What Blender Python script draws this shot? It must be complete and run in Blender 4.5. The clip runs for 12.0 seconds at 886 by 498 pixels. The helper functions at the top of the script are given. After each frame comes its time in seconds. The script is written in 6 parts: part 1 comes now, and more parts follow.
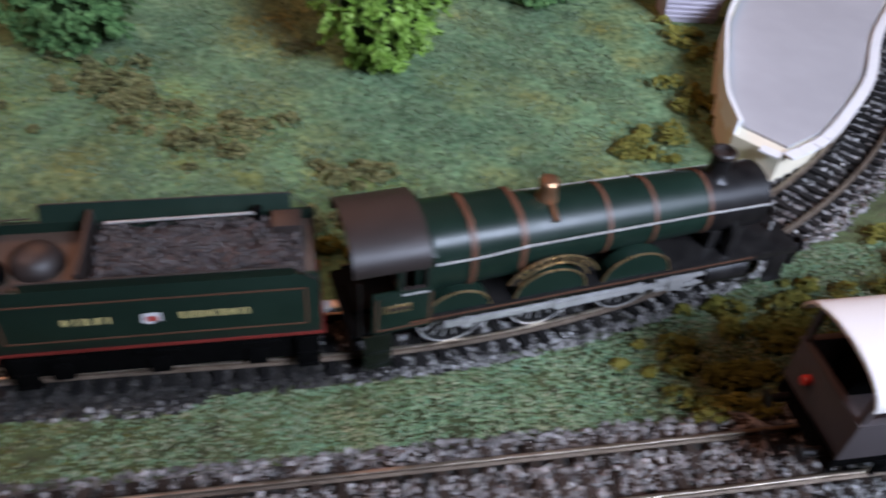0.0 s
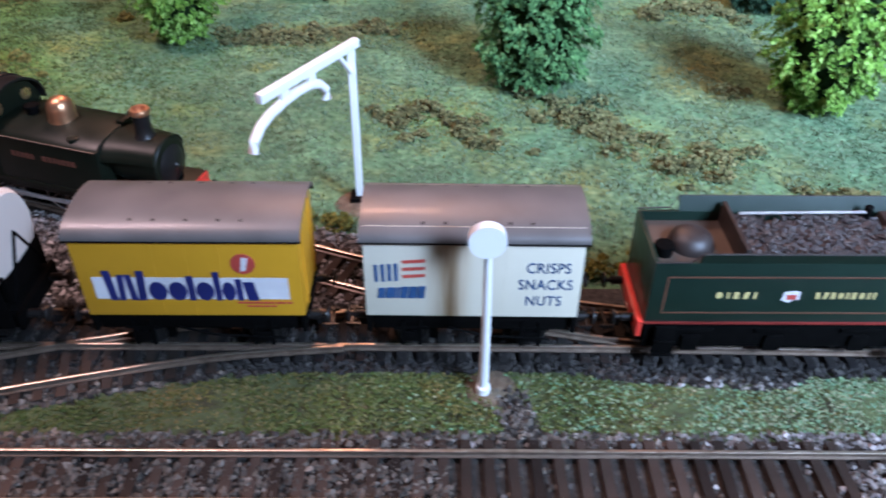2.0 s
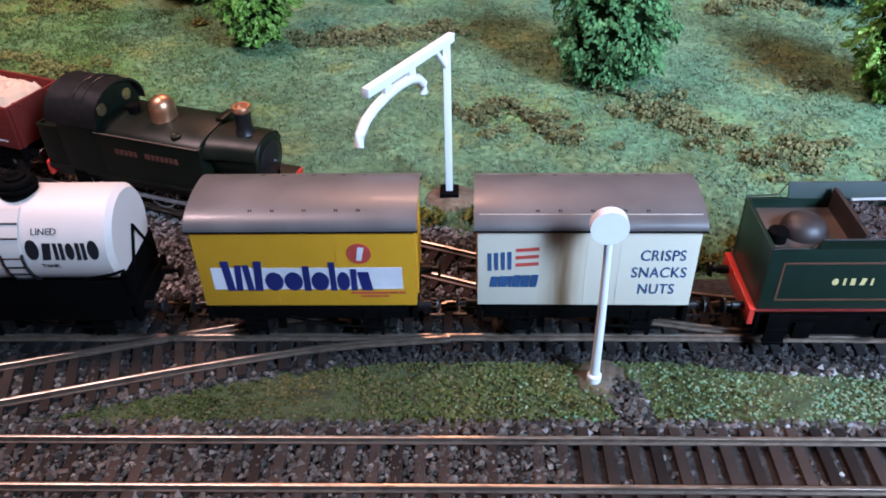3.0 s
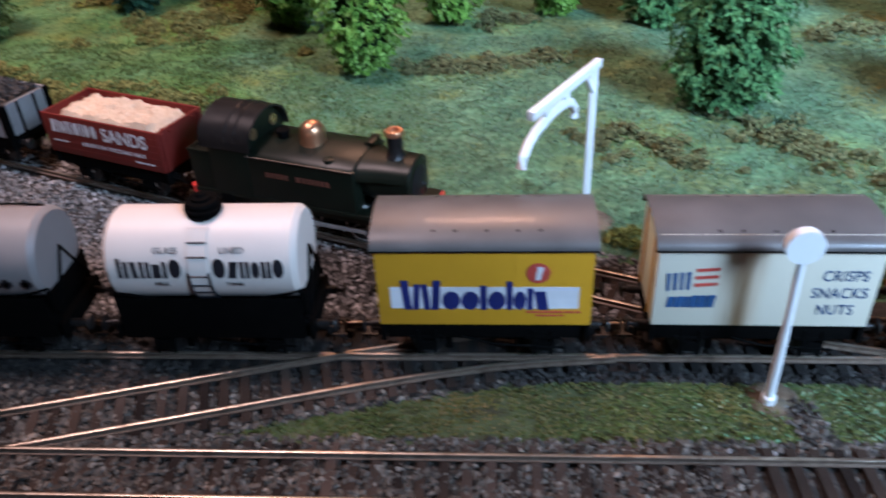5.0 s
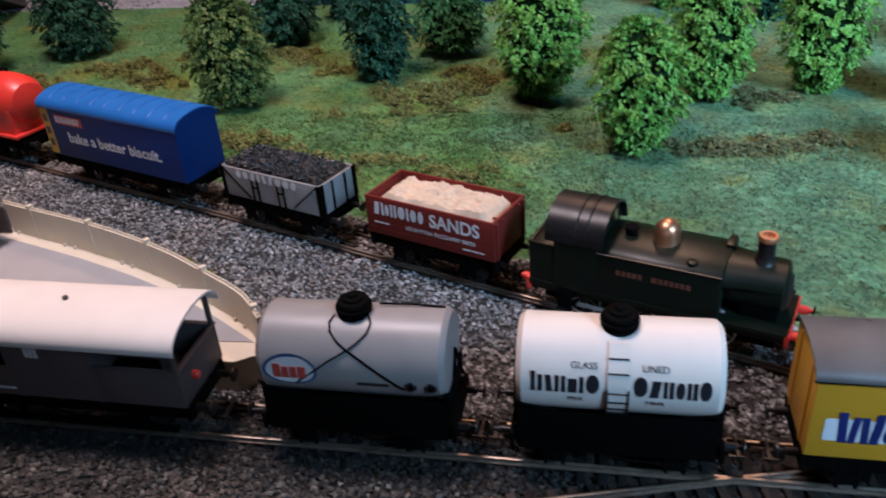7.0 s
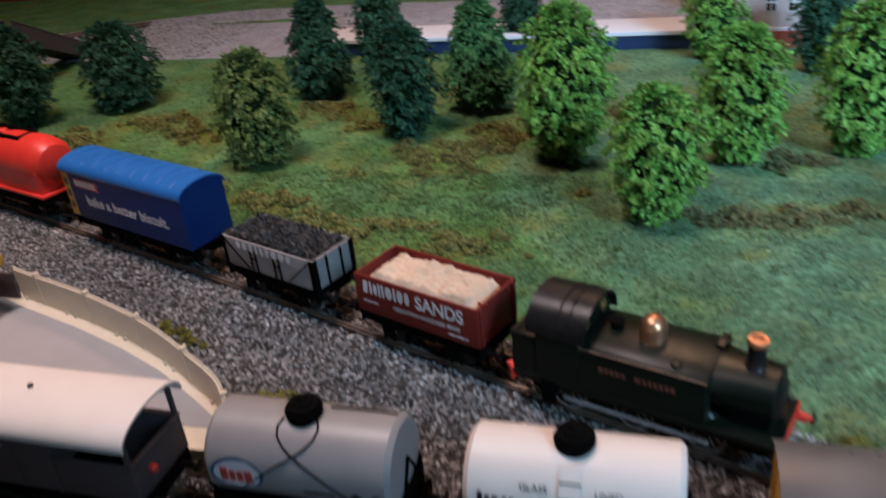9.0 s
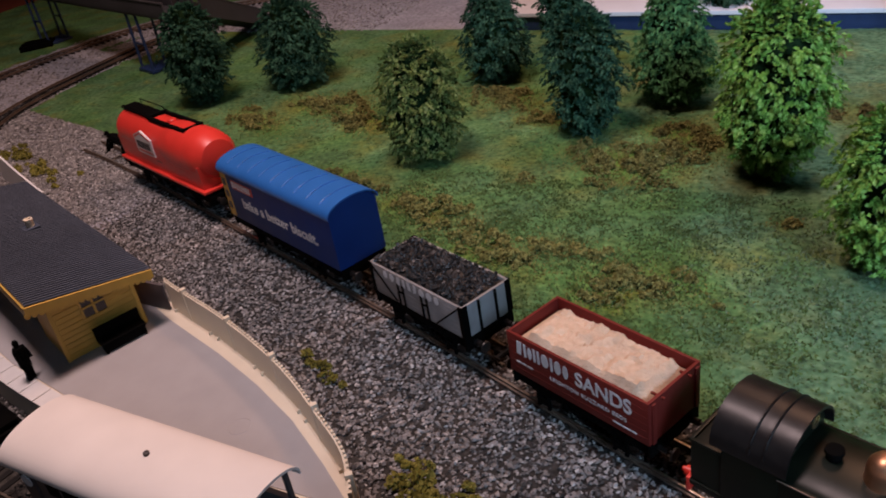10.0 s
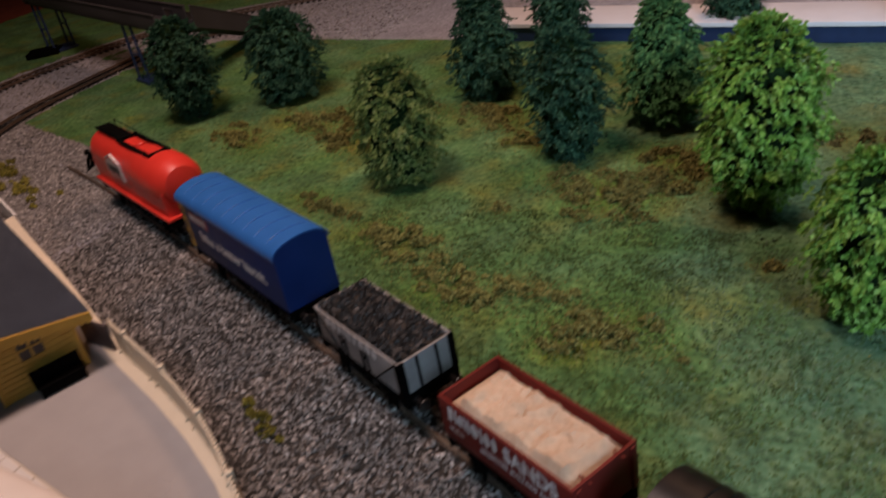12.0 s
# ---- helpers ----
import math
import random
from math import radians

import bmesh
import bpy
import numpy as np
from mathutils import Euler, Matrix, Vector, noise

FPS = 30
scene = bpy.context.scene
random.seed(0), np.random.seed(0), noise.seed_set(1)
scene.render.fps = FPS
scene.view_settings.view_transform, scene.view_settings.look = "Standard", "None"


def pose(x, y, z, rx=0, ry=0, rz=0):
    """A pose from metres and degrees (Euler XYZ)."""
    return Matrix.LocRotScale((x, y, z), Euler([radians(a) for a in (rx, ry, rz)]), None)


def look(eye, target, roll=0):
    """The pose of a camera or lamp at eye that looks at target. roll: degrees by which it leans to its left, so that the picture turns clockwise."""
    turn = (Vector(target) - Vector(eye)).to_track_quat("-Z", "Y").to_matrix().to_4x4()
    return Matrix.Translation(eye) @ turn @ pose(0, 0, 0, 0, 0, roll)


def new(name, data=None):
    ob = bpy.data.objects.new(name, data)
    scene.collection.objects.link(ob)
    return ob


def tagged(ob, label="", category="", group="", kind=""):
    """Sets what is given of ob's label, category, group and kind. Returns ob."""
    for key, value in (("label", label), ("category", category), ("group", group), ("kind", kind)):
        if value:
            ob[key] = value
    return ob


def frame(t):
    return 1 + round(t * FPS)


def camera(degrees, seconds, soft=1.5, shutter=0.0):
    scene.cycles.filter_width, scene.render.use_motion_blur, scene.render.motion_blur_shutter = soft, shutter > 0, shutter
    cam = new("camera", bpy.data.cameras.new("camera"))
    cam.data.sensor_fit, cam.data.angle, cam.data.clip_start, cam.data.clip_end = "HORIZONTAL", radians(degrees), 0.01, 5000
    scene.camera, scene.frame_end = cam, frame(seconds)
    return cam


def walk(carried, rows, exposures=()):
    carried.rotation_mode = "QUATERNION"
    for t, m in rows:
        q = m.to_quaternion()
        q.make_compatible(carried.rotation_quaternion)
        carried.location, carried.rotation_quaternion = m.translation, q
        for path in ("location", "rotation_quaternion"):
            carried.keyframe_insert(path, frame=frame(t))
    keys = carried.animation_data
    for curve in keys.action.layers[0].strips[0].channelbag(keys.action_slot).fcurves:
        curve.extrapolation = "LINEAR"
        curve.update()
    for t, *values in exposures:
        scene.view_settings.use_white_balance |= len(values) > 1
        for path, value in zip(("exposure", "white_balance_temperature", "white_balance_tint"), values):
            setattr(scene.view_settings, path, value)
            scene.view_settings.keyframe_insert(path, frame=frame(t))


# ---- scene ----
cam = camera(57.50, 12.0, 1.8, 0.5)
PATH = [
    (0, (0.1613, -0.1845, 0.2094), (0.2131, 0.0310, 0.0072), 5.52),
    (0.5, (0.1086, -0.1909, 0.2087), (0.1455, 0.0334, 0.0130), 3.31),
    (1, (0.0714, -0.2019, 0.2052), (0.0945, 0.0291, 0.0153), 2.31),
    (1.5, (0.0346, -0.2135, 0.2014), (0.0478, 0.0224, 0.0164), 1.58),
    (2, (0.0031, -0.2161, 0.2010), (0.0056, 0.0236, 0.0206), 0.62),
    (2.5, (-0.0161, -0.2174, 0.1970), (-0.0219, 0.0235, 0.0182), -0.67),
    (4.3, (-0.0312, -0.2307, 0.1995), (-0.0431, 0.0152, 0.0280), -2.43),
    (4.5, (-0.0397, -0.2291, 0.1990), (-0.0529, 0.0179, 0.0291), -2.50),
    (4.8, (-0.0616, -0.2308, 0.2022), (-0.0746, 0.0148, 0.0304), -2.13),
    (5, (-0.0708, -0.2278, 0.1984), (-0.0907, 0.0194, 0.0296), -2.74),
    (5.5, (-0.1070, -0.2286, 0.1994), (-0.1380, 0.0195, 0.0336), -2.88),
    (6, (-0.1329, -0.2235, 0.2003), (-0.1769, 0.0246, 0.0375), -3.35),
    (6.5, (-0.1547, -0.2177, 0.2073), (-0.2057, 0.0322, 0.0494), -3.93),
    (7, (-0.1762, -0.2184, 0.2175), (-0.2327, 0.0333, 0.0644), -4.52),
    (7.2, (-0.1814, -0.2176, 0.2181), (-0.2403, 0.0346, 0.0667), -4.65),
    (8.8, (-0.1429, -0.2052, 0.2232), (-0.2175, 0.0476, 0.0800), -6.07),
    (9, (-0.1421, -0.1880, 0.2299), (-0.2248, 0.0632, 0.0882), -6.24),
    (9.5, (-0.1546, -0.1443, 0.2453), (-0.2793, 0.0856, 0.0984), -8.47),
    (10, (-0.1588, -0.1205, 0.2423), (-0.2997, 0.0975, 0.0919), -9.93),
    (10.5, (-0.1627, -0.1187, 0.2361), (-0.3113, 0.0941, 0.0856), -10.03),
    (11, (-0.1580, -0.1085, 0.2308), (-0.3100, 0.1011, 0.0792), -9.80),
    (11.5, (-0.1520, -0.1044, 0.2292), (-0.3049, 0.1047, 0.0779), -9.69),
    (12, (-0.1372, -0.0717, 0.2455), (-0.2889, 0.1388, 0.0951), -10.92),
]
EXPOSURES = [(0.0, -0.95, 7700, 54), (0.5, -0.5, 7400, 53), (1.2, 0.1, 6600, 49), (2.5, 0.12, 6350, 46), (5.0, -0.08, 6150, 38), (7.0, -0.18, 5700, 26), (8.8, -0.35, 5850, 22), (9.5, -0.7, 6400, 35), (11.5, -0.65, 6050, 34), (12.0, -0.95, 6900, 32)]
walk(cam, [(t, look(eye, target, roll)) for t, eye, target, roll in PATH], EXPOSURES)

# ---- light ----
world = bpy.data.worlds.new("world")
scene.world = world
world.use_nodes = True
world.node_tree.nodes["Background"].inputs[0].default_value = (0.9, 0.92, 1.0, 1)
world.node_tree.nodes["Background"].inputs[1].default_value = 0.0
scene.view_settings.exposure = 0.0


def area_lamp(name, eye, target, sx, sy, watts, colour, spread=180):
    d = bpy.data.lights.new(name, "AREA")
    d.shape, d.size, d.size_y, d.energy, d.color = "RECTANGLE", sx, sy, watts, colour
    d.spread = radians(spread)
    ob = new(name, d)
    ob.matrix_world = look(eye, target)
    return ob


# daylight through the window in the right-hand wall, the warm ceiling lamp of the room, and an added warm fill overhead
area_lamp("window_daylight", (0.7, -0.62, 0.74), (0.25, 0.36, 0.0), 0.42, 0.42, 8.4, (0.44, 0.8, 1.0), 58)
area_lamp("warm_overhead_light", (-0.1, 0.9, 1.0), (-0.1, 0.2, 0.0), 0.22, 0.16, 7.0, (1.0, 0.6, 0.33))
# fill lamp without a known source, added to brighten the platform end
area_lamp("warm_overhead_light", (-0.46, 0.1, 1.0), (-0.62, 0.24, 0.0), 0.24, 0.16, 6.4, (1.0, 0.83, 0.7), 125)

# ---- materials ----
MM = 0.001


def mat(name, cols, rough=0.5, metal=0.0, scale=250, bump=0.0, bscale=0, wear=0.25, island=False, single=False, coat=0.0, spec=0.5, patches=()):
    """Colours run through a fine noise, a coarse noise darkens in patches, a third gives relief."""
    m = bpy.data.materials.new(name)
    m.use_nodes = True
    nt = m.node_tree
    n, l = nt.nodes, nt.links
    b = n["Principled BSDF"]
    b.inputs["Roughness"].default_value, b.inputs["Metallic"].default_value = rough, metal
    b.inputs["Coat Weight"].default_value, b.inputs["Specular IOR Level"].default_value = coat, spec
    tc = n.new("ShaderNodeTexCoord")
    fine = n.new("ShaderNodeTexNoise")
    fine.inputs["Scale"].default_value, fine.inputs["Detail"].default_value = scale, 5
    l.new(tc.outputs["Object"], fine.inputs["Vector"])
    ramp = n.new("ShaderNodeValToRGB")
    el = ramp.color_ramp.elements
    while len(el) < len(cols):
        el.new(0.5)
    for k, c in enumerate(cols):
        p = k / max(1, len(cols) - 1)
        el[k].position = p if (island or single) else 0.28 + 0.44 * p
        el[k].color = (*c, 1)
    if island:
        g = n.new("ShaderNodeNewGeometry")
        l.new(g.outputs["Random Per Island"], ramp.inputs[0])
    elif single:
        g = n.new("ShaderNodeObjectInfo")
        l.new(g.outputs["Random"], ramp.inputs[0])
    else:
        l.new(fine.outputs["Fac"], ramp.inputs[0])
    coarse = n.new("ShaderNodeTexNoise")
    coarse.inputs["Scale"].default_value, coarse.inputs["Detail"].default_value = scale / 9, 3
    l.new(tc.outputs["Object"], coarse.inputs["Vector"])
    mr = n.new("ShaderNodeMapRange")
    mr.inputs["From Min"].default_value, mr.inputs["From Max"].default_value = 0.3, 0.7
    mr.inputs["To Min"].default_value, mr.inputs["To Max"].default_value = 1 - wear, 1 + wear * 0.3
    l.new(coarse.outputs["Fac"], mr.inputs["Value"])
    mul = n.new("ShaderNodeMix")
    mul.data_type, mul.blend_type = "RGBA", "MULTIPLY"
    mul.inputs["Factor"].default_value = 1
    l.new(ramp.outputs["Color"], mul.inputs["A"])
    l.new(mr.outputs["Result"], mul.inputs["B"])
    colour = mul.outputs["Result"]
    if patches:
        broad = n.new("ShaderNodeTexNoise")
        broad.inputs["Scale"].default_value, broad.inputs["Detail"].default_value, broad.inputs["Roughness"].default_value = 16, 6, 0.6
        l.new(tc.outputs["Object"], broad.inputs["Vector"])
        hue = n.new("ShaderNodeValToRGB")
        while len(hue.color_ramp.elements) < len(patches):
            hue.color_ramp.elements.new(0.5)
        for k, c in enumerate(patches):
            hue.color_ramp.elements[k].position, hue.color_ramp.elements[k].color = 0.3 + 0.4 * k / (len(patches) - 1), (*c, 1)
        l.new(broad.outputs["Fac"], hue.inputs[0])
        shift = n.new("ShaderNodeMix")
        shift.data_type, shift.blend_type = "RGBA", "MULTIPLY"
        shift.inputs["Factor"].default_value = 1
        l.new(colour, shift.inputs["A"])
        l.new(hue.outputs["Color"], shift.inputs["B"])
        colour = shift.outputs["Result"]
    l.new(colour, b.inputs["Base Color"])
    rr = n.new("ShaderNodeMapRange")
    rr.inputs["To Min"].default_value, rr.inputs["To Max"].default_value = max(0.02, rough - 0.1), min(1, rough + 0.12)
    l.new(fine.outputs["Fac"], rr.inputs["Value"])
    l.new(rr.outputs["Result"], b.inputs["Roughness"])
    if bump:
        bn = n.new("ShaderNodeTexNoise")
        bn.inputs["Scale"].default_value, bn.inputs["Detail"].default_value = bscale or scale * 2, 4
        l.new(tc.outputs["Object"], bn.inputs["Vector"])
        bp = n.new("ShaderNodeBump")
        bp.inputs["Strength"].default_value, bp.inputs["Distance"].default_value = bump, 0.001
        l.new(bn.outputs["Fac"], bp.inputs["Height"])
        l.new(bp.outputs["Normal"], b.inputs["Normal"])
    return m


def near(c, d=0.12):
    return [tuple(max(0, v * (1 - d)) for v in c), tuple(min(1, v * (1 + d)) for v in c)]


M = {}
M["grass_mat"] = mat("grass mat", [(0.045, 0.08, 0.036), (0.105, 0.17, 0.085), (0.15, 0.225, 0.115), (0.22, 0.3, 0.16)], 0.95, scale=260, bump=0.7, bscale=420, wear=0.35, spec=0.2, patches=[(1.3, 0.82, 0.45), (1.0, 0.95, 0.8), (0.72, 1.0, 1.0), (0.85, 1.0, 1.0), (1.25, 0.95, 0.5)])
M["turf_bed"] = mat("turf bed", [(0.035, 0.03, 0.014), (0.05, 0.065, 0.022), (0.07, 0.1, 0.035), (0.1, 0.09, 0.045)], 0.95, scale=160, bump=0.9, bscale=600, wear=0.4)
M["gravel_bed"] = mat("gravel bed", [(0.012, 0.01, 0.008), (0.03, 0.026, 0.022), (0.06, 0.052, 0.046)], 0.95, scale=420, bump=1.0, bscale=500, wear=0.4)
M["soil"] = mat("soil", [(0.07, 0.045, 0.028), (0.14, 0.095, 0.06), (0.2, 0.15, 0.10)], 0.95, scale=300, bump=0.9, bscale=600, wear=0.4)
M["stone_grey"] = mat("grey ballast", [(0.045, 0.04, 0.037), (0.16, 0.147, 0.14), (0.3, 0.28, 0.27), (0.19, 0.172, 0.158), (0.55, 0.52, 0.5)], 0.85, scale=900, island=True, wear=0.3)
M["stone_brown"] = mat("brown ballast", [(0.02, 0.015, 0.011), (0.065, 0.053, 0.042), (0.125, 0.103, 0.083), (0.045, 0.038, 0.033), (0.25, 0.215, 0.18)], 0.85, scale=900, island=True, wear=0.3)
M["blade_dry"] = mat("dry grass blades", [(0.06, 0.056, 0.014), (0.17, 0.16, 0.04), (0.26, 0.24, 0.075), (0.11, 0.115, 0.03)], 0.9, scale=40, island=True, wear=0.4, spec=0.2)
# ballast darkened nearly to black for the shade at the foot of the train
M["stone_shaded"] = mat("ballast in train shade", [(0.005, 0.004, 0.003), (0.016, 0.013, 0.011), (0.035, 0.029, 0.025), (0.009, 0.008, 0.007), (0.075, 0.066, 0.058)], 0.85, scale=900, island=True, wear=0.3)
M["sleeper_black"] = mat("black sleeper", [(0.006, 0.005, 0.005), (0.016, 0.014, 0.013)], 0.7, scale=500, single=True, bump=0.3, spec=0.2)
M["blade"] = mat("grass blades", [(0.07, 0.115, 0.055), (0.12, 0.19, 0.1), (0.15, 0.235, 0.135), (0.09, 0.155, 0.085), (0.2, 0.28, 0.165)], 0.9, scale=40, island=True, wear=0.35, spec=0.2)
M["blade_dim"] = mat("dimmed green grass blades", [(0.03, 0.054, 0.013), (0.058, 0.105, 0.024), (0.085, 0.148, 0.038), (0.042, 0.074, 0.018), (0.125, 0.185, 0.062)], 0.9, scale=40, island=True, wear=0.35, spec=0.2)
M["blade_front"] = mat("turf blades", [(0.045, 0.045, 0.012), (0.1, 0.115, 0.03), (0.17, 0.15, 0.06), (0.07, 0.1, 0.03), (0.26, 0.2, 0.11), (0.1, 0.12, 0.035)], 0.9, scale=60, island=True, wear=0.45, spec=0.2, patches=[(1.15, 0.8, 0.55), (0.8, 0.85, 0.7), (0.6, 0.85, 0.65), (1.15, 0.85, 0.6)])
M["turf_lit"] = mat("window-lit turf crumbs", [(0.11, 0.17, 0.08), (0.18, 0.29, 0.16), (0.36, 0.32, 0.21), (0.14, 0.28, 0.18), (0.24, 0.33, 0.18), (0.42, 0.37, 0.26)], 0.9, scale=60, island=True, wear=0.35, spec=0.2, patches=[(1.0, 0.78, 0.6), (0.85, 0.95, 0.9), (0.7, 0.95, 0.9), (1.0, 0.85, 0.7)])
M["scrub"] = mat("scrub foam", [(0.03, 0.03, 0.013), (0.12, 0.12, 0.045), (0.2, 0.19, 0.08), (0.07, 0.075, 0.03), (0.26, 0.24, 0.11)], 0.95, scale=60, island=True, wear=0.4, spec=0.15)
M["scrub_olive"] = mat("olive scrub foam", [(0.06, 0.055, 0.01), (0.18, 0.16, 0.028), (0.26, 0.23, 0.055), (0.1, 0.1, 0.02)], 0.95, scale=60, island=True, wear=0.4, spec=0.15)
M["scrub_dark"] = mat("khaki scrub foam", [(0.045, 0.044, 0.012), (0.16, 0.152, 0.042), (0.25, 0.235, 0.078), (0.08, 0.078, 0.022)], 0.95, scale=60, island=True, wear=0.4, spec=0.1)
M["trunk"] = mat("bark", [(0.04, 0.028, 0.018), (0.09, 0.065, 0.045)], 0.9, scale=500, bump=0.6)
for nm, cs in (("leaf_dark", [(0.007, 0.03, 0.017), (0.015, 0.06, 0.032), (0.028, 0.09, 0.048), (0.06, 0.14, 0.08)]),
               ("leaf_mid", [(0.025, 0.085, 0.03), (0.045, 0.15, 0.05), (0.075, 0.21, 0.07), (0.12, 0.28, 0.1)]),
               ("leaf_bright", [(0.05, 0.14, 0.018), (0.11, 0.26, 0.035), (0.17, 0.36, 0.06), (0.26, 0.46, 0.12)]),
               ("leaf_pale", [(0.04, 0.08, 0.02), (0.09, 0.15, 0.035), (0.15, 0.22, 0.06), (0.23, 0.28, 0.1)])):
    M[nm] = mat(nm, cs, 0.75, scale=90, island=True, wear=0.35, spec=0.1)
# near-black, so the gaps in the tree crowns read as shaded
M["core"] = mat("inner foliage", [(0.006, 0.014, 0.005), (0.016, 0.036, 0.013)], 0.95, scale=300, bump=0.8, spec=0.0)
M["rail"] = mat("tarnished rail side", [(0.1, 0.062, 0.042), (0.19, 0.13, 0.095), (0.14, 0.095, 0.07)], 0.5, 0.4, scale=200, wear=0.35)
M["rail_head"] = mat("polished rail head", [(0.34, 0.25, 0.18), (0.6, 0.49, 0.39), (0.42, 0.31, 0.23)], 0.34, 0.9, scale=120, wear=0.35)
M["sleeper"] = mat("sleeper", [(0.016, 0.011, 0.009), (0.04, 0.027, 0.021), (0.068, 0.047, 0.038)], 0.85, scale=500, single=True, bump=0.3, wear=0.35, spec=0.12)
M["black"] = mat("black plastic", [(0.0015, 0.0015, 0.0015), (0.003, 0.0028, 0.0026)], 0.75, scale=300, wear=0.3, bump=0.1, spec=0.04)
M["black_metal"] = mat("black painted metal", [(0.008, 0.007, 0.007), (0.016, 0.014, 0.013)], 0.36, 0.0, scale=200, wear=0.3, spec=0.3)
M["steel"] = mat("bright steel", [(0.52, 0.5, 0.48), (0.66, 0.64, 0.61)], 0.32, 0.5, scale=300)
M["wheel"] = mat("dark wheel", [(0.005, 0.005, 0.005), (0.012, 0.011, 0.01)], 0.5, 0.0, scale=400)
M["yellow"] = mat("yellow paint", near((0.66, 0.3, 0.015), 0.06), 0.42, scale=60, wear=0.14, coat=0.1)
M["roof_grey"] = mat("grey roof", near((0.125, 0.112, 0.105), 0.16), 0.4, scale=70, wear=0.35, coat=0.05)
M["red"] = mat("red plastic", near((0.74, 0.045, 0.028), 0.06), 0.36, scale=80, wear=0.12, coat=0.1)
M["maroon"] = mat("maroon paint", near((0.17, 0.02, 0.014), 0.1), 0.55, scale=120, wear=0.25, spec=0.2)
M["blue"] = mat("blue plastic", near((0.005, 0.034, 0.17), 0.08), 0.46, scale=80, wear=0.18, spec=0.25)
M["blue_roof"] = mat("blue roof", near((0.018, 0.135, 0.43), 0.07), 0.4, scale=80, wear=0.14)
M["white"] = mat("white plastic", near((0.8, 0.79, 0.77), 0.03), 0.4, scale=90, wear=0.06)
M["cream_tank"] = mat("off-white tank", near((0.74, 0.65, 0.58), 0.03), 0.45, scale=70, wear=0.08)
M["grey_tank"] = mat("silver-grey tank", near((0.3, 0.275, 0.265), 0.06), 0.4, scale=80, wear=0.15)
M["wagon_grey"] = mat("pale grey wagon", near((0.27, 0.255, 0.25), 0.12), 0.65, scale=160, wear=0.35)
M["brake_grey"] = mat("brown-grey brake van", near((0.085, 0.066, 0.066), 0.1), 0.55, scale=120, wear=0.3)
M["cream"] = mat("cream plastic", near((0.74, 0.64, 0.49), 0.04), 0.5, scale=90, wear=0.12)
M["cream_roof"] = mat("cream roof", near((0.8, 0.73, 0.67), 0.03), 0.5, scale=70, wear=0.08)
M["platform_grey"] = mat("platform grey", near((0.37, 0.355, 0.355), 0.04), 0.6, scale=100, wear=0.14)
M["platform_white"] = mat("white platform edge", near((0.72, 0.7, 0.68), 0.05), 0.5, scale=200, wear=0.15)
M["white_board"] = mat("white board", near((0.7, 0.69, 0.72), 0.04), 0.6, scale=60, wear=0.12)
M["ochre"] = mat("yellow ochre building", near((0.62, 0.36, 0.06), 0.07), 0.55, scale=150, wear=0.2, bump=0.1)
M["slate"] = mat("slate blue roof", near((0.05, 0.062, 0.088), 0.1), 0.45, scale=150, wear=0.2)
M["slate_lit"] = mat("highlit slate rib", near((0.085, 0.095, 0.12), 0.1), 0.5, scale=150, wear=0.2)
M["loco_green"] = mat("loco green", near((0.0045, 0.02, 0.0135), 0.1), 0.36, scale=120, wear=0.2, spec=0.35)
M["loco_dark"] = mat("dark loco green", near((0.0055, 0.0085, 0.005), 0.15), 0.38, scale=120, wear=0.3, spec=0.26)
M["cab_roof"] = mat("umber cab roof", near((0.03, 0.02, 0.017), 0.12), 0.5, scale=200, wear=0.25)
M["lining"] = mat("orange lining", near((0.13, 0.048, 0.026), 0.1), 0.5, scale=300)
M["brass"] = mat("brass", [(0.62, 0.38, 0.17), (0.78, 0.52, 0.28)], 0.28, 0.9, scale=200)
M["copper"] = mat("copper", [(0.6, 0.29, 0.15), (0.76, 0.4, 0.23)], 0.36, 0.9, scale=200)
M["gold"] = mat("gold lettering", near((0.62, 0.48, 0.2), 0.1), 0.5, scale=400)
M["navy"] = mat("navy print", near((0.012, 0.022, 0.13), 0.1), 0.45, scale=300)
M["print_blue"] = mat("blue print", near((0.02, 0.085, 0.2), 0.1), 0.45, scale=300)
M["print_red"] = mat("red print", near((0.6, 0.07, 0.05), 0.1), 0.45, scale=300)
M["print_black"] = mat("black print", near((0.015, 0.015, 0.02), 0.1), 0.45, scale=300)
M["print_white"] = mat("white print", near((0.74, 0.72, 0.72), 0.05), 0.45, scale=300)
M["dull_red_print"] = mat("dull red print", near((0.16, 0.05, 0.03), 0.1), 0.5, scale=300)
M["coal"] = mat("coal", [(0.006, 0.005, 0.005), (0.02, 0.017, 0.015), (0.012, 0.011, 0.01), (0.05, 0.042, 0.038)], 0.5, scale=900, island=True)
M["tender_coal"] = mat("dusty coal", [(0.018, 0.013, 0.012), (0.07, 0.052, 0.046), (0.04, 0.03, 0.03), (0.12, 0.092, 0.08)], 0.6, scale=900, island=True)
M["tender_top"] = mat("dusty brown tank top", near((0.085, 0.06, 0.047), 0.15), 0.5, scale=120, wear=0.3)
M["sand"] = mat("sand", [(0.6, 0.43, 0.29), (0.68, 0.49, 0.34), (0.73, 0.54, 0.38)], 0.95, scale=350, bump=0.7, bscale=1200, wear=0.2)
M["footbridge"] = mat("dark footbridge", near((0.045, 0.04, 0.042), 0.15), 0.6, scale=150, wear=0.25)
M["trestle_blue"] = mat("dark blue trestle", near((0.012, 0.03, 0.09), 0.15), 0.5, scale=150, wear=0.25)
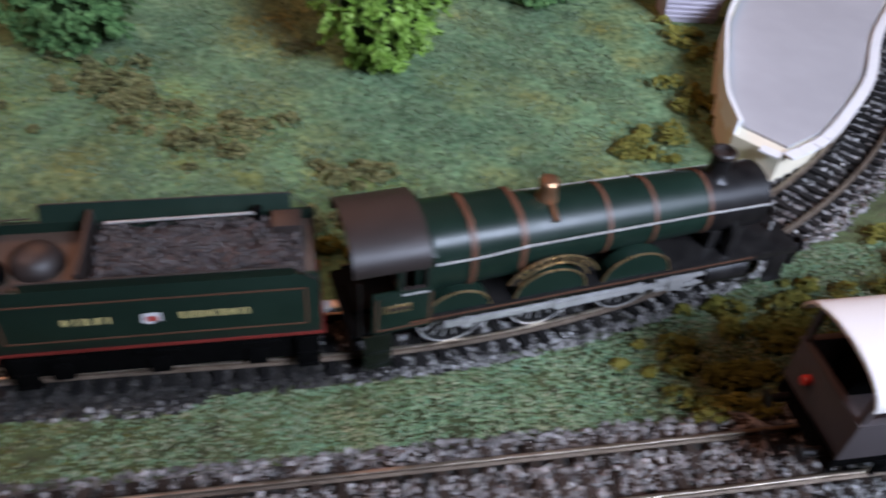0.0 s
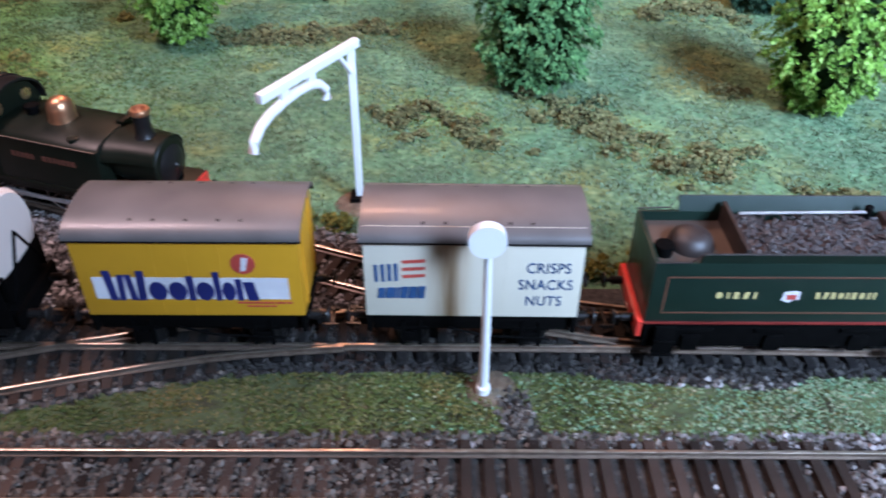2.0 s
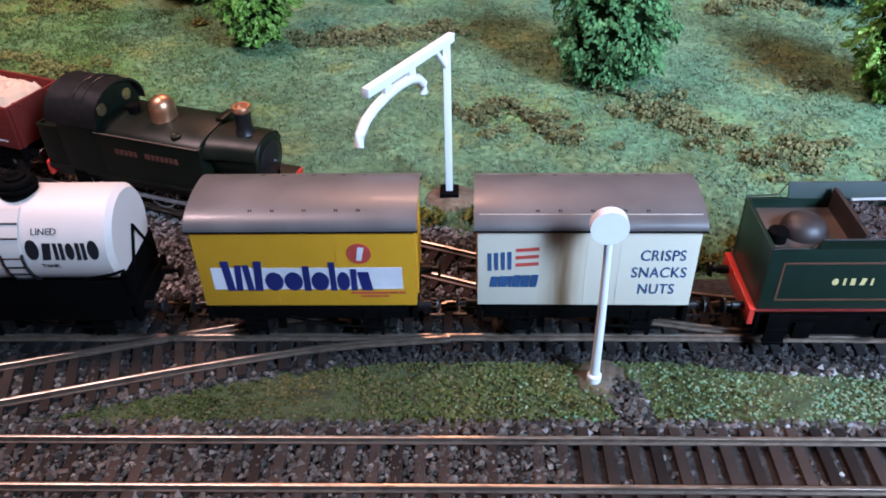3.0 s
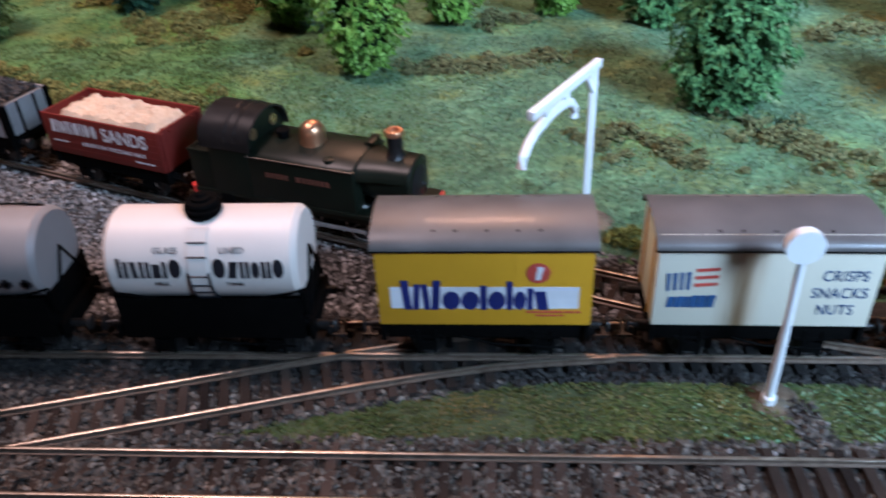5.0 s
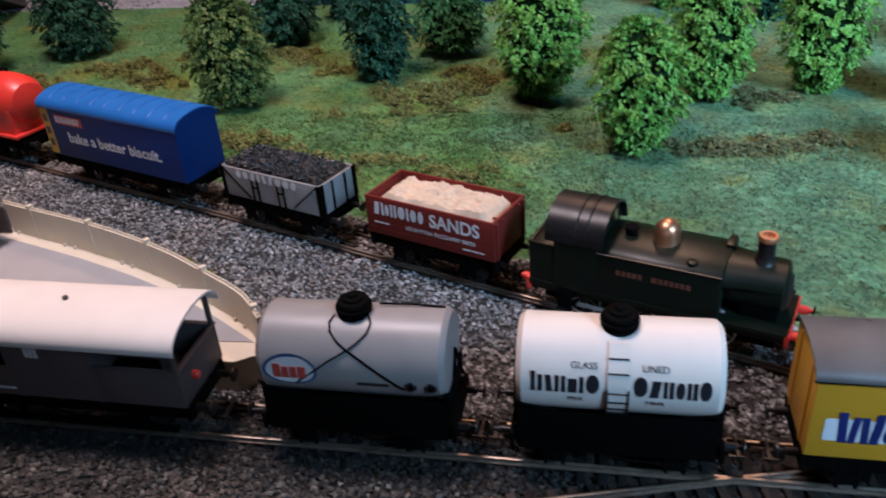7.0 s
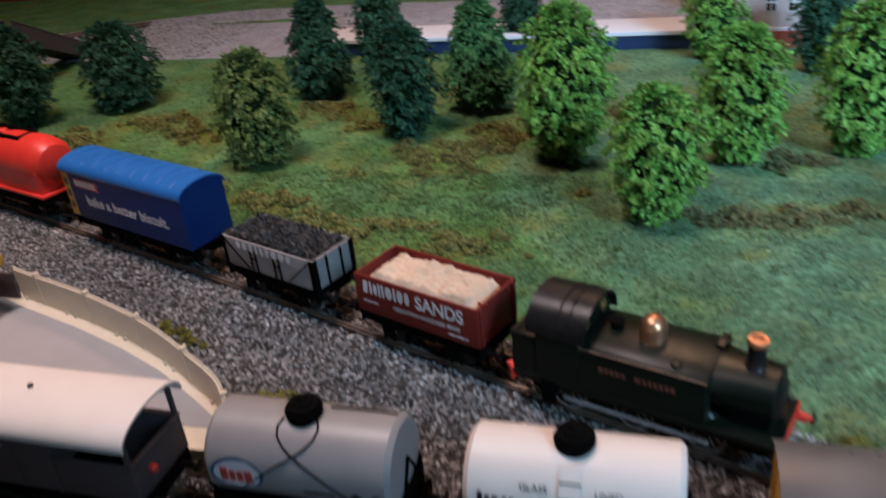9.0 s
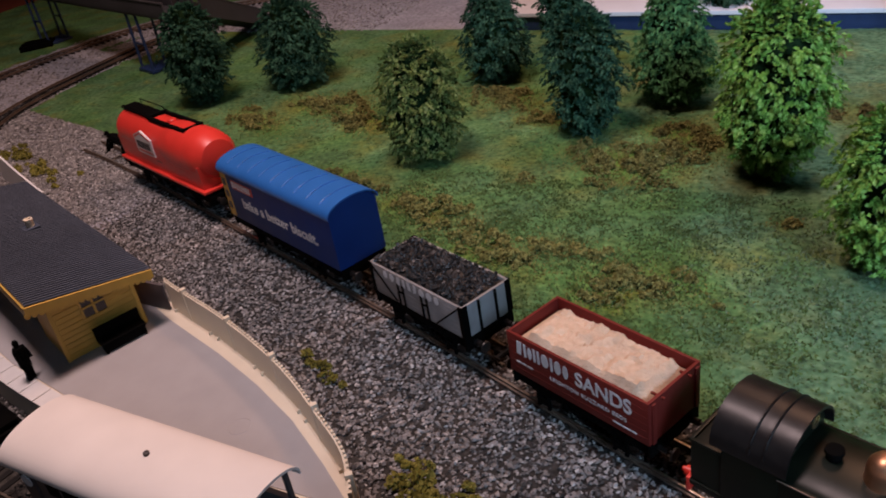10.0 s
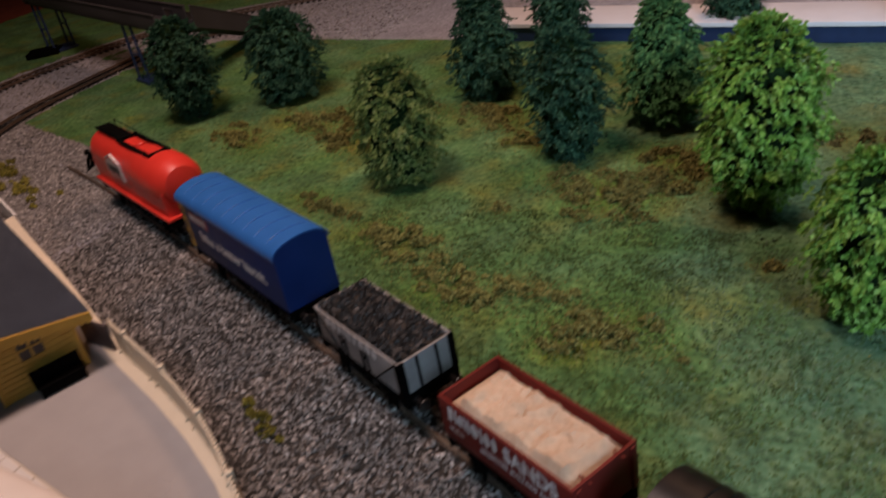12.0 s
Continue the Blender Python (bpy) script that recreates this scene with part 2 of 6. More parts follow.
M["lilac"] = mat("pale lilac grey", near((0.42, 0.37, 0.42), 0.06), 0.6, scale=120, wear=0.15)
M["pink_wall"] = mat("pale pink wall", near((0.52, 0.4, 0.38), 0.06), 0.7, scale=150, wear=0.15)
M["terracotta"] = mat("terracotta floor", [(0.24, 0.05, 0.025), (0.32, 0.075, 0.04)], 0.8, scale=40, bump=0.3, wear=0.25)
M["room_wall"] = mat("room wall", near((0.06, 0.055, 0.05), 0.04), 0.9, scale=20, bump=0.1, wear=0.1)
M["road"] = mat("grey road", [(0.17, 0.163, 0.178), (0.3, 0.29, 0.315), (0.42, 0.41, 0.44)], 0.9, scale=300, bump=0.5, wear=0.25)
M["glass_dark"] = mat("dark window", near((0.03, 0.018, 0.015), 0.2), 0.15, scale=100)
M["wood"] = mat("plywood edge", [(0.28, 0.18, 0.1), (0.36, 0.25, 0.15)], 0.7, scale=120, bump=0.2)

# yellowed turf round the scrub, and a deeper green that stands in for weak daylight at the siding, both laid out as
# patches on the board
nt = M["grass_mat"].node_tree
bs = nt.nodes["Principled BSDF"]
for layer, tint in (("dry_turf", (1.6, 1.22, 0.5, 1)), ("dim_turf", (0.76, 0.88, 0.5, 1))):
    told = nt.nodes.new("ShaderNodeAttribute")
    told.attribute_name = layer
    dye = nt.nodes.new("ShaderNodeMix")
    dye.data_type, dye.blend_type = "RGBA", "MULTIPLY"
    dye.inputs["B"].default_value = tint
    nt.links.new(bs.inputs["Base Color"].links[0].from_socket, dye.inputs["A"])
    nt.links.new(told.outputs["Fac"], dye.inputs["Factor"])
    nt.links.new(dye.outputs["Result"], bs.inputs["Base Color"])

# rusty, yellowed white side of the snack van
m = mat("yellowed white van", near((0.66, 0.6, 0.47), 0.03), 0.42, scale=60, wear=0.08)
nt = m.node_tree
tc = nt.nodes.new("ShaderNodeTexCoord")
mp = nt.nodes.new("ShaderNodeMapping")
mp.inputs["Scale"].default_value = (330, 30, 40)
nz = nt.nodes.new("ShaderNodeTexNoise")
nz.inputs["Scale"].default_value = 1.0
sx = nt.nodes.new("ShaderNodeSeparateXYZ")
ab = nt.nodes.new("ShaderNodeMath")
ab.operation = "ADD"
ab.inputs[1].default_value = 0.0075
ab2 = nt.nodes.new("ShaderNodeMath")
ab2.operation = "ABSOLUTE"
mr = nt.nodes.new("ShaderNodeMapRange")
mr.inputs["From Min"].default_value, mr.inputs["From Max"].default_value = 0.008, 0.0
mr.inputs["To Max"].default_value = 1.5
ml = nt.nodes.new("ShaderNodeMath")
ml.operation = "MULTIPLY"
mx = nt.nodes.new("ShaderNodeMix")
mx.data_type = "RGBA"
mx.inputs["B"].default_value = (0.36, 0.2, 0.09, 1)
bs = nt.nodes["Principled BSDF"]
old = bs.inputs["Base Color"].links[0].from_socket
for a, b in ((tc.outputs["Object"], mp.inputs["Vector"]), (mp.outputs["Vector"], nz.inputs["Vector"]), (tc.outputs["Object"], sx.inputs[0]), (sx.outputs["X"], ab.inputs[0]),
             (ab.outputs[0], ab2.inputs[0]), (ab2.outputs[0], mr.inputs["Value"]), (mr.outputs["Result"], ml.inputs[0]), (nz.outputs["Fac"], ml.inputs[1]),
             (ml.outputs[0], mx.inputs["Factor"]), (old, mx.inputs["A"]), (mx.outputs["Result"], bs.inputs["Base Color"])):
    nt.links.new(a, b)
M["van_white"] = m


# ---- building blocks: all sizes in millimetres ----
def finish(bm, bevel=0.0):
    if bevel:
        edges = [e for e in bm.edges if len(e.link_faces) == 2 and e.calc_face_angle(0) > 0.5]
        bmesh.ops.bevel(bm, geom=edges, offset=bevel, segments=2, affect="EDGES", profile=0.6, clamp_overlap=True)
    bmesh.ops.recalc_face_normals(bm, faces=bm.faces)
    return bm


def mesh_of(name, bm, material, smooth=True):
    for v in bm.verts:
        v.co *= MM
    me = bpy.data.meshes.new(name)
    bm.to_mesh(me)
    bm.free()
    me.materials.append(material)
    if smooth:
        for p in me.polygons:
            p.use_smooth = True
        me.set_sharp_from_angle(angle=radians(35))
    return me


def part(name, bm, material, parent=None, label="", smooth=True):
    ob = new(name, mesh_of(name, bm, M[material] if isinstance(material, str) else material, smooth))
    if parent is not None:
        ob.parent = parent
    if label:
        ob["label"] = label
    return ob


def again(name, me, parent, m):
    ob = new(name, me)
    ob.parent = parent
    ob.matrix_basis = m
    return ob


def at(x, y, z=0, rz=0, rx=0, ry=0):
    return pose(x * MM, y * MM, z * MM, rx, ry, rz)


def thing(name, label, category, m=None, group="", kind=""):
    ob = new(name)
    ob.empty_display_size = 0.01
    if m is not None:
        ob.matrix_world = m
    return tagged(ob, label, category, group, kind)


def box(x0, x1, y0, y1, z0, z1, bevel=0.0, bm=None):
    bm = bm or bmesh.new()
    c = Matrix.Translation(((x0 + x1) / 2, (y0 + y1) / 2, (z0 + z1) / 2)) @ Matrix.Diagonal((x1 - x0, y1 - y0, z1 - z0, 1))
    bmesh.ops.create_cube(bm, size=1, matrix=c)
    return finish(bm, bevel) if bevel else bm


def boxes(*many, bevel=0.0):
    bm = bmesh.new()
    for b in many:
        box(*b, bm=bm)
    return finish(bm, bevel)


def prism(prof, a0, a1, axis="x", bm=None):
    """A closed outline, swept straight along an axis. For x the outline is (y, z), for y it is (x, z), for z it is (x, y)."""
    bm = bm or bmesh.new()

    def place(p, a):
        return {"x": (a, p[0], p[1]), "y": (p[0], a, p[1]), "z": (p[0], p[1], a)}[axis]

    lo, hi = [bm.verts.new(place(p, a0)) for p in prof], [bm.verts.new(place(p, a1)) for p in prof]
    k = len(prof)
    for i in range(k):
        bm.faces.new((lo[i], lo[(i + 1) % k], hi[(i + 1) % k], hi[i]))
    bm.faces.new(lo[::-1])
    bm.faces.new(hi)
    return finish(bm)


def loft(sections, bm=None, hoop=False):
    bm = bm or bmesh.new()
    rings = [[bm.verts.new(p) for p in s] for s in sections]
    k = len(rings[0])
    for a, b in zip(rings, rings[1:]):
        for i in range(k):
            bm.faces.new((a[i], a[(i + 1) % k], b[(i + 1) % k], b[i]))
    if hoop:
        for i in range(k):
            bm.faces.new((rings[-1][i], rings[-1][(i + 1) % k], rings[0][(i + 1) % k], rings[0][i]))
        return finish(bm)
    bm.faces.new(rings[0][::-1])
    bm.faces.new(rings[-1])
    return finish(bm)


def lathe(prof, cx=0, cy=0, cz=0, axis="z", segs=24, bm=None, hoop=False):
    """Turned shape: (radius, height) along an axis."""
    rings = []
    for r, hgt in prof:
        ring = []
        for i in range(segs):
            a = 2 * math.pi * i / segs
            u, v = max(r, 0.01) * math.cos(a), max(r, 0.01) * math.sin(a)
            ring.append({"z": (cx + u, cy + v, cz + hgt), "x": (cx + hgt, cy + u, cz + v), "y": (cx + u, cy + hgt, cz + v)}[axis])
        rings.append(ring)
    return loft(rings, bm, hoop)


def wire(pts, r, bm=None, segs=8):
    """A round rod along points."""
    bm = bm or bmesh.new()
    pts = [Vector(p) for p in pts]
    rings = []
    for i, p in enumerate(pts):
        d = (pts[min(i + 1, len(pts) - 1)] - pts[max(i - 1, 0)]).normalized()
        s = d.cross(Vector((0, 0, 1)) if abs(d.z) < 0.9 else Vector((0, 1, 0))).normalized()
        u = s.cross(d)
        rr = r[i] if isinstance(r, (list, tuple)) else r
        rings.append([p + rr * (math.cos(2 * math.pi * k / segs) * s + math.sin(2 * math.pi * k / segs) * u) for k in range(segs)])
    return loft(rings, bm)


def text(words, size, x, y, z, material, parent, spread=1.0, lean=0.0, label="", narrow=1.0, bold=0.0):
    """Lettering on the side that faces -y, from its left end x and foot z."""
    cu = bpy.data.curves.new("lettering", "FONT")
    cu.body, cu.size, cu.extrude, cu.space_character, cu.shear = words, size * 1.38 * MM, 0.06 * MM, spread, lean
    cu.offset = bold * MM
    tmp = bpy.data.objects.new("lettering", cu)
    scene.collection.objects.link(tmp)
    me = bpy.data.meshes.new_from_object(tmp.evaluated_get(bpy.context.evaluated_depsgraph_get()))
    bpy.data.objects.remove(tmp)
    me.materials.clear()
    me.materials.append(M[material])
    ob = new("lettering", me)
    ob.parent = parent
    ob.matrix_basis = at(x, y, z, 0, 90) @ Matrix.Diagonal((narrow, 1, 1, 1))
    if label:
        ob["label"] = label
    return ob


def bars(widths, hgt, x, y, z, material, parent, gap=0.5, slant=0.0):
    """A row of plain bars on the side that faces -y."""
    bm = bmesh.new()
    for i, w in enumerate(widths):
        h0 = hgt[i] if isinstance(hgt, (list, tuple)) else hgt
        prism([(x, z), (x + w, z), (x + w + slant * h0, z + h0), (x + slant * h0, z + h0)], y - 0.06, y + 0.06, "y", bm)
        x += w + gap
    return part("lettering", bm, material, parent, smooth=False)


def smooth_path(pts, step=4.0):
    """A Catmull-Rom curve through points, at even steps."""
    p = [np.array(q, float) for q in pts]
    p = [2 * p[0] - p[1]] + p + [2 * p[-1] - p[-2]]
    out = []
    for a, b, c, d in zip(p, p[1:], p[2:], p[3:]):
        for t in np.linspace(0, 1, 24, endpoint=False):
            out.append(0.5 * (2 * b + (c - a) * t + (2 * a - 5 * b + 4 * c - d) * t * t + (3 * b - a - 3 * c + d) * t**3))
    out = np.array(out + [p[-2]])
    s = np.r_[0, np.cumsum(np.linalg.norm(np.diff(out, axis=0), axis=1))]
    w = np.arange(0, s[-1], step)
    return np.stack([np.interp(w, s, out[:, 0]), np.interp(w, s, out[:, 1])], 1)


def offset(path, d):
    t = np.gradient(path, axis=0)
    t /= np.linalg.norm(t, axis=1)[:, None]
    return path + d * np.stack([-t[:, 1], t[:, 0]], 1)


def raw(name, verts, faces, material, label="", category="", kind="stuff"):
    me = bpy.data.meshes.new(name)
    me.from_pydata((np.asarray(verts) * MM).tolist(), [], faces if isinstance(faces, list) else faces.tolist())
    me.materials.append(M[material])
    return tagged(new(name, me), label, category, "", kind)


# ---- the lines of track ----
YM = -2.0
bend = [(175 + 371 * math.sin(radians(a)), YM - 2 + 371 * (1 - math.cos(radians(a)))) for a in range(4, 76, 6)]
MAIN = smooth_path([(-1012, 575), (-1006, 475), (-1000, 421), (-988, 372), (-968, 329), (-942, 282), (-905, 224), (-850, 156), (-780, 100), (-700, 57), (-600, 22), (-520, 5), (-450, -1), (-380, YM), (-200, YM), (0, YM), (100, YM - 1), (160, YM - 2)] + bend)
FRONT = smooth_path([(-700, -66), (-400, -66), (0, -66), (300, -67), (640, -68)])
BACK = smooth_path([(-1010, 360), (-900, 336), (-780, 308), (-636, 262), (-464, 199), (-345, 155), (-251, 118), (-150, 79), (-40, 35), (20, 13), (70, 1), (120, -3)])
CROSS = smooth_path([(-22, YM), (-70, -7), (-116, -17), (-187, -36), (-248, -52), (-300, -62), (-350, -66)])
LOOP_A = smooth_path([(-1012, 575), (-998, 625), (-947, 690), (-860, 722), (-760, 735), (-500, 740), (-200, 735), (300, 735)])
LOOP_B = smooth_path([(-1060, 120), (-1115, 270), (-1138, 400), (-1139, 470), (-1131, 545), (-1107, 638), (-1050, 730), (-960, 800), (-860, 850), (-700, 885), (-200, 880), (300, 880)])
ALL = [MAIN, FRONT, BACK, CROSS, LOOP_A, LOOP_B]


def distance(x, y, path):
    p = path[::2]
    out = np.full(len(x), 1e9)
    for i in range(0, len(x), 20000):
        a = np.stack([x[i : i + 20000], y[i : i + 20000]], 1)
        gap = (p**2).sum(1)[None] - 2 * (a @ p.T)
        out[i : i + 20000] = np.sqrt(np.maximum(0, gap.min(1) + (a**2).sum(1)))
    return out


def y_on(path, x):
    o = np.argsort(path[:, 0])
    return np.interp(x, path[o, 0], path[o, 1])


# outline of the two platforms
PLAT_BACK = [(-308, 26), (-322, 42), (-345, 57), (-374, 74), (-405, 88), (-440, 101), (-488, 116), (-540, 136), (-600, 160), (-660, 182), (-720, 205)]
PLAT_FRONT = [(-720, 108), (-660, 76), (-600, 54), (-540, 38), (-480, 28), (-420, 21), (-360, 18), (-320, 18)]
PLAT_R = [(366, 66), (352, 84), (358, 110), (372, 142), (394, 186), (430, 236), (480, 290), (540, 330), (580, 310), (560, 270), (520, 220), (474, 170), (442, 126), (412, 96), (388, 76)]


def inside(x, y, poly):
    hit = np.zeros(len(x), bool)
    for (ax, ay), (bx, by) in zip(poly, poly[1:] + poly[:1]):
        c = (ay > y) != (by > y)
        hit ^= c & (x < (bx - ax) * (y - ay) / (by - ay + 1e-9) + ax)
    return hit


def is_ballast(x, y):
    d = np.min([distance(x, y, MAIN) - 19, distance(x, y, FRONT) - 19, distance(x, y, CROSS) - 17, distance(x, y, BACK) - 26, distance(x, y, LOOP_A) - 38, distance(x, y, LOOP_B) - 40], axis=0)
    between = (x > -1050) & (x < 30) & (y > y_on(MAIN, x)) & (y < y_on(BACK, x) + 15)
    yard = (x < -215) & (x > -1120) & (y < y_on(MAIN, x)) & (y > -400)
    fork = (x > -262) & (x < -30) & (y < YM) & (y > y_on(CROSS, x) - 15)
    trodden = (np.abs(x - 27 + 0.25 * (y + 30)) < 6) & (y < -28) & (y > -60)
    loops = ((x < -430) & (y > 650) & (y < 835) & (x > -960)) | ((x < -860) & (y > y_on(LOOP_A[LOOP_A[:, 1] < 650], x)) & (distance(x, y, LOOP_A) < 62) & (y < 700))
    return (d < 0) | loops | between | yard | fork | trodden | (y < -74)


# ---- the ground ----
SCRUB_PATCHES = ((-90, 268, 42, 12, 0), (2, 163, 34, 20, -15), (24, 140, 14, 8, -40), (70, 172, 34, 12, -35), (96, 146, 28, 14, -45), (118, 118, 22, 14, -30), (137, 122, 18, 14, 0), (168, 196, 10, 6, 0), (186, 84, 22, 9, -20), (165, 320, 40, 16, 0), (-30, 288, 26, 9, 5),
                 (-318, 362, 40, 22, -25), (-286, 376, 26, 16, -20), (-371, 323, 9, 5, 0), (-418, 272, 40, 14, -20), (-352, 234, 34, 13, -15), (-318, 248, 22, 9, 0), (-266, 226, 30, 13, -10),
                 (-282, 204, 14, 7, 0), (-606, 436, 44, 18, -10), (-446, 462, 40, 16, -20), (-276, 412, 34, 18, -10), (-664, 392, 36, 14, -20), (-150, 462, 44, 16, 0), (-76, 272, 40, 13, 5),
                 (-530, 470, 40, 12, 10), (-386, 430, 30, 14, 0), (-70, 360, 30, 14, 0), (-205, 300, 8, 5, 0), (-560, 400, 34, 14, -20), (-500, 300, 24, 9, -20), (170, 60, 26, 10, 10))
GX, GY = np.arange(-1560, 700, 5.0), np.arange(-330, 1090, 5.0)


def lumps(x, y):
    return 0.8 * np.sin(x * 0.031 + 1.3) * np.sin(y * 0.043) + 0.7 * np.sin(x * 0.083 + y * 0.05) * np.sin(y * 0.091 + 2) + 0.4 * np.sin(x * 0.21) * np.sin(y * 0.24 + 1)


xx, yy = np.meshgrid(GX, GY)
flat_x, flat_y = xx.ravel(), yy.ravel()
ball = is_ballast(flat_x, flat_y)
zz = np.where(ball, 0.6, 0.2 + 0.9 * lumps(flat_x, flat_y) - 0.3)
nx, ny = len(GX), len(GY)
idx = np.arange(nx * ny).reshape(ny, nx)
quads = np.stack([idx[:-1, :-1], idx[:-1, 1:], idx[1:, 1:], idx[1:, :-1]], -1).reshape(-1, 4)
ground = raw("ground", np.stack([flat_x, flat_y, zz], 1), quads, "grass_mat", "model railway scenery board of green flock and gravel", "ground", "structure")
ground.data.materials.append(M["gravel_bed"])
ground.data.materials.append(M["turf_bed"])
ground.data.materials.append(M["road"])
far_end = ball & ((flat_x < -640) | (flat_y > 600))
strip = (flat_y < y_on(MAIN, flat_x) - 11) & ~ball & (flat_y < 120)
ground.data.polygons.foreach_set("material_index", np.where(far_end[quads].sum(1) > 2, 3, np.where(ball[quads].sum(1) > 2, 1, np.where(strip[quads].sum(1) > 0, 2, 0))).astype(np.int32))
ground.data.polygons.foreach_set("use_smooth", np.ones(len(quads), bool))
board = tagged(new("baseboard", mesh_of("baseboard", box(-1562, 702, -332, 1092, -22, -3), M["wood"])), "plywood baseboard under the model railway", "baseboard", "", "structure")
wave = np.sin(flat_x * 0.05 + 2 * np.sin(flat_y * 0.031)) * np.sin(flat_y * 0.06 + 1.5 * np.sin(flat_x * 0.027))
dim_turf = np.clip((-80 - flat_x - 0.3 * flat_y + 60 * wave) / 120, 0, 1) * (0.75 + 0.25 * wave)
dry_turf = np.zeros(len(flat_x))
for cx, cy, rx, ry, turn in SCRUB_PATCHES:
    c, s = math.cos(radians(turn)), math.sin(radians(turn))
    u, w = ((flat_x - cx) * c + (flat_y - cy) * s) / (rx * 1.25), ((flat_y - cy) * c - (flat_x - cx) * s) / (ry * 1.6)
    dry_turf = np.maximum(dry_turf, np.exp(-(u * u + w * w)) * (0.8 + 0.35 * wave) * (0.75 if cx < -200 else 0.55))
for layer, value in (("dry_turf", dry_turf), ("dim_turf", dim_turf)):
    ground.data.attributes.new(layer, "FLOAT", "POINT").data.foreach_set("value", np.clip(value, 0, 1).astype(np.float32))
del xx, yy

# ---- the room round the layout ----
tagged(new("floor", mesh_of("floor", box(-2300, 760, -1700, 2000, -760, -740), M["terracotta"])), "terracotta red carpeted room floor", "floor", "", "structure")
tagged(new("ceiling", mesh_of("ceiling", box(-2300, 760, -1700, 2000, 1500, 1520), M["room_wall"])), "plain pale room ceiling", "ceiling", "", "structure")
tagged(new("wall_north", mesh_of("wall_north", box(-2300, 760, 1960, 2000, -740, 1500), M["room_wall"])), "plain room wall", "wall", "", "structure")
tagged(new("wall_south", mesh_of("wall_south", box(-2300, 760, -1700, -1660, -740, 1500), M["room_wall"])), "plain room wall", "wall", "", "structure")
tagged(new("wall_west", mesh_of("wall_west", box(-2300, -2260, -1660, 1960, -740, 1500), M["room_wall"])), "plain room wall", "wall", "", "structure")
tagged(new("wall_east", mesh_of("wall_east", boxes((722, 760, -1660, 1960, -740, 150), (722, 760, -1660, 1960, 800, 1500), (722, 760, -1660, -800, 150, 800), (722, 760, -160, 1960, 150, 800)), M["room_wall"])), "room wall with a window opening", "wall", "", "structure")
red_board = part("carpet", box(-2250, -1570, -300, 1900, -60, -52), "terracotta")
tagged(red_board, "terracotta red surface beyond the scenery board", "carpet", "", "structure")


# ---- track ----
SLEEPER = mesh_of("sleeper", box(-1.7, 1.7, -15, 15, 0.2, 2.6, 0.25), M["sleeper"], False)
SLEEPER_BLACK = mesh_of("sleeper", box(-1.7, 1.7, -15, 15, 0.2, 2.6, 0.25), M["sleeper_black"], False)


WEB = [(-1.1, 2.6), (-1.1, 3.0), (-0.35, 3.3), (-0.35, 4.2), (-0.6, 4.4), (-0.6, 4.75), (0.6, 4.75), (0.6, 4.4), (0.35, 4.2), (0.35, 3.3), (1.1, 3.0), (1.1, 2.6)]
HEAD = [(-0.56, 4.7), (-0.56, 4.9), (-0.4, 5.0), (0.4, 5.0), (0.56, 4.9), (0.56, 4.7)]


def rail_mesh(path, prof):
    bm = bmesh.new()
    t = np.gradient(path, axis=0)
    t /= np.linalg.norm(t, axis=1)[:, None]
    return loft([[(p[0] - n[1] * a, p[1] + n[0] * a, z) for a, z in prof] for p, n in zip(path, t)], bm)


def track(path, label, pitch=7.1, skip=None, sunk=None, tie=SLEEPER):
    tr = thing("track", label, "railway track", kind="structure")
    for side in (-8.9, 8.9):
        rl = part("rail", rail_mesh(offset(path, side), WEB), "rail", tr, "tarnished brown rail")
        part("rail_head", rail_mesh(offset(path, side), HEAD), "rail_head", rl, "bright worn rail head")
    t = np.gradient(path, axis=0)
    s = np.r_[0, np.cumsum(np.linalg.norm(np.diff(path, axis=0), axis=1))]
    for w in np.arange(3, s[-1], pitch):
        x, y = np.interp(w, s, path[:, 0]), np.interp(w, s, path[:, 1])
        if skip and skip(x, y):
            continue
        a = math.degrees(math.atan2(np.interp(w, s, t[:, 1]), np.interp(w, s, t[:, 0])))
        again("sleeper", tie, tr, at(x + random.uniform(-0.2, 0.2), y, random.uniform(-0.15, 0.1) - (1.3 if sunk and sunk(x) else 0), a + random.uniform(-1, 1)))
    return tr


track(MAIN[MAIN[:, 0] > -760], "main line of model railway track on dark sleepers", sunk=lambda x: x < -185, tie=SLEEPER_BLACK)
track(MAIN[MAIN[:, 0] <= -758], "main line of model railway track curving away", tie=SLEEPER_BLACK)
track(FRONT[FRONT[:, 0] > -520], "front line of model railway track with brown sleepers")
track(BACK[BACK[:, 0] > -790], "siding of model railway track behind the platform", skip=lambda x, y: x > 30, sunk=lambda x: x < -60)
track(CROSS[(CROSS[:, 0] > -345) & (CROSS[:, 0] < -26)], "crossover track between main and front line", skip=lambda x, y: x > -75 or x < -285)
track(LOOP_A[LOOP_A[:, 1] < 690], "inner end loop of model railway track", pitch=9, tie=SLEEPER_BLACK)
track(LOOP_B[LOOP_B[:, 1] < 840], "outer end loop of model railway track", pitch=9, tie=SLEEPER_BLACK)


# ---- loose ballast, turf and flock ----
rng = np.random.default_rng(7)


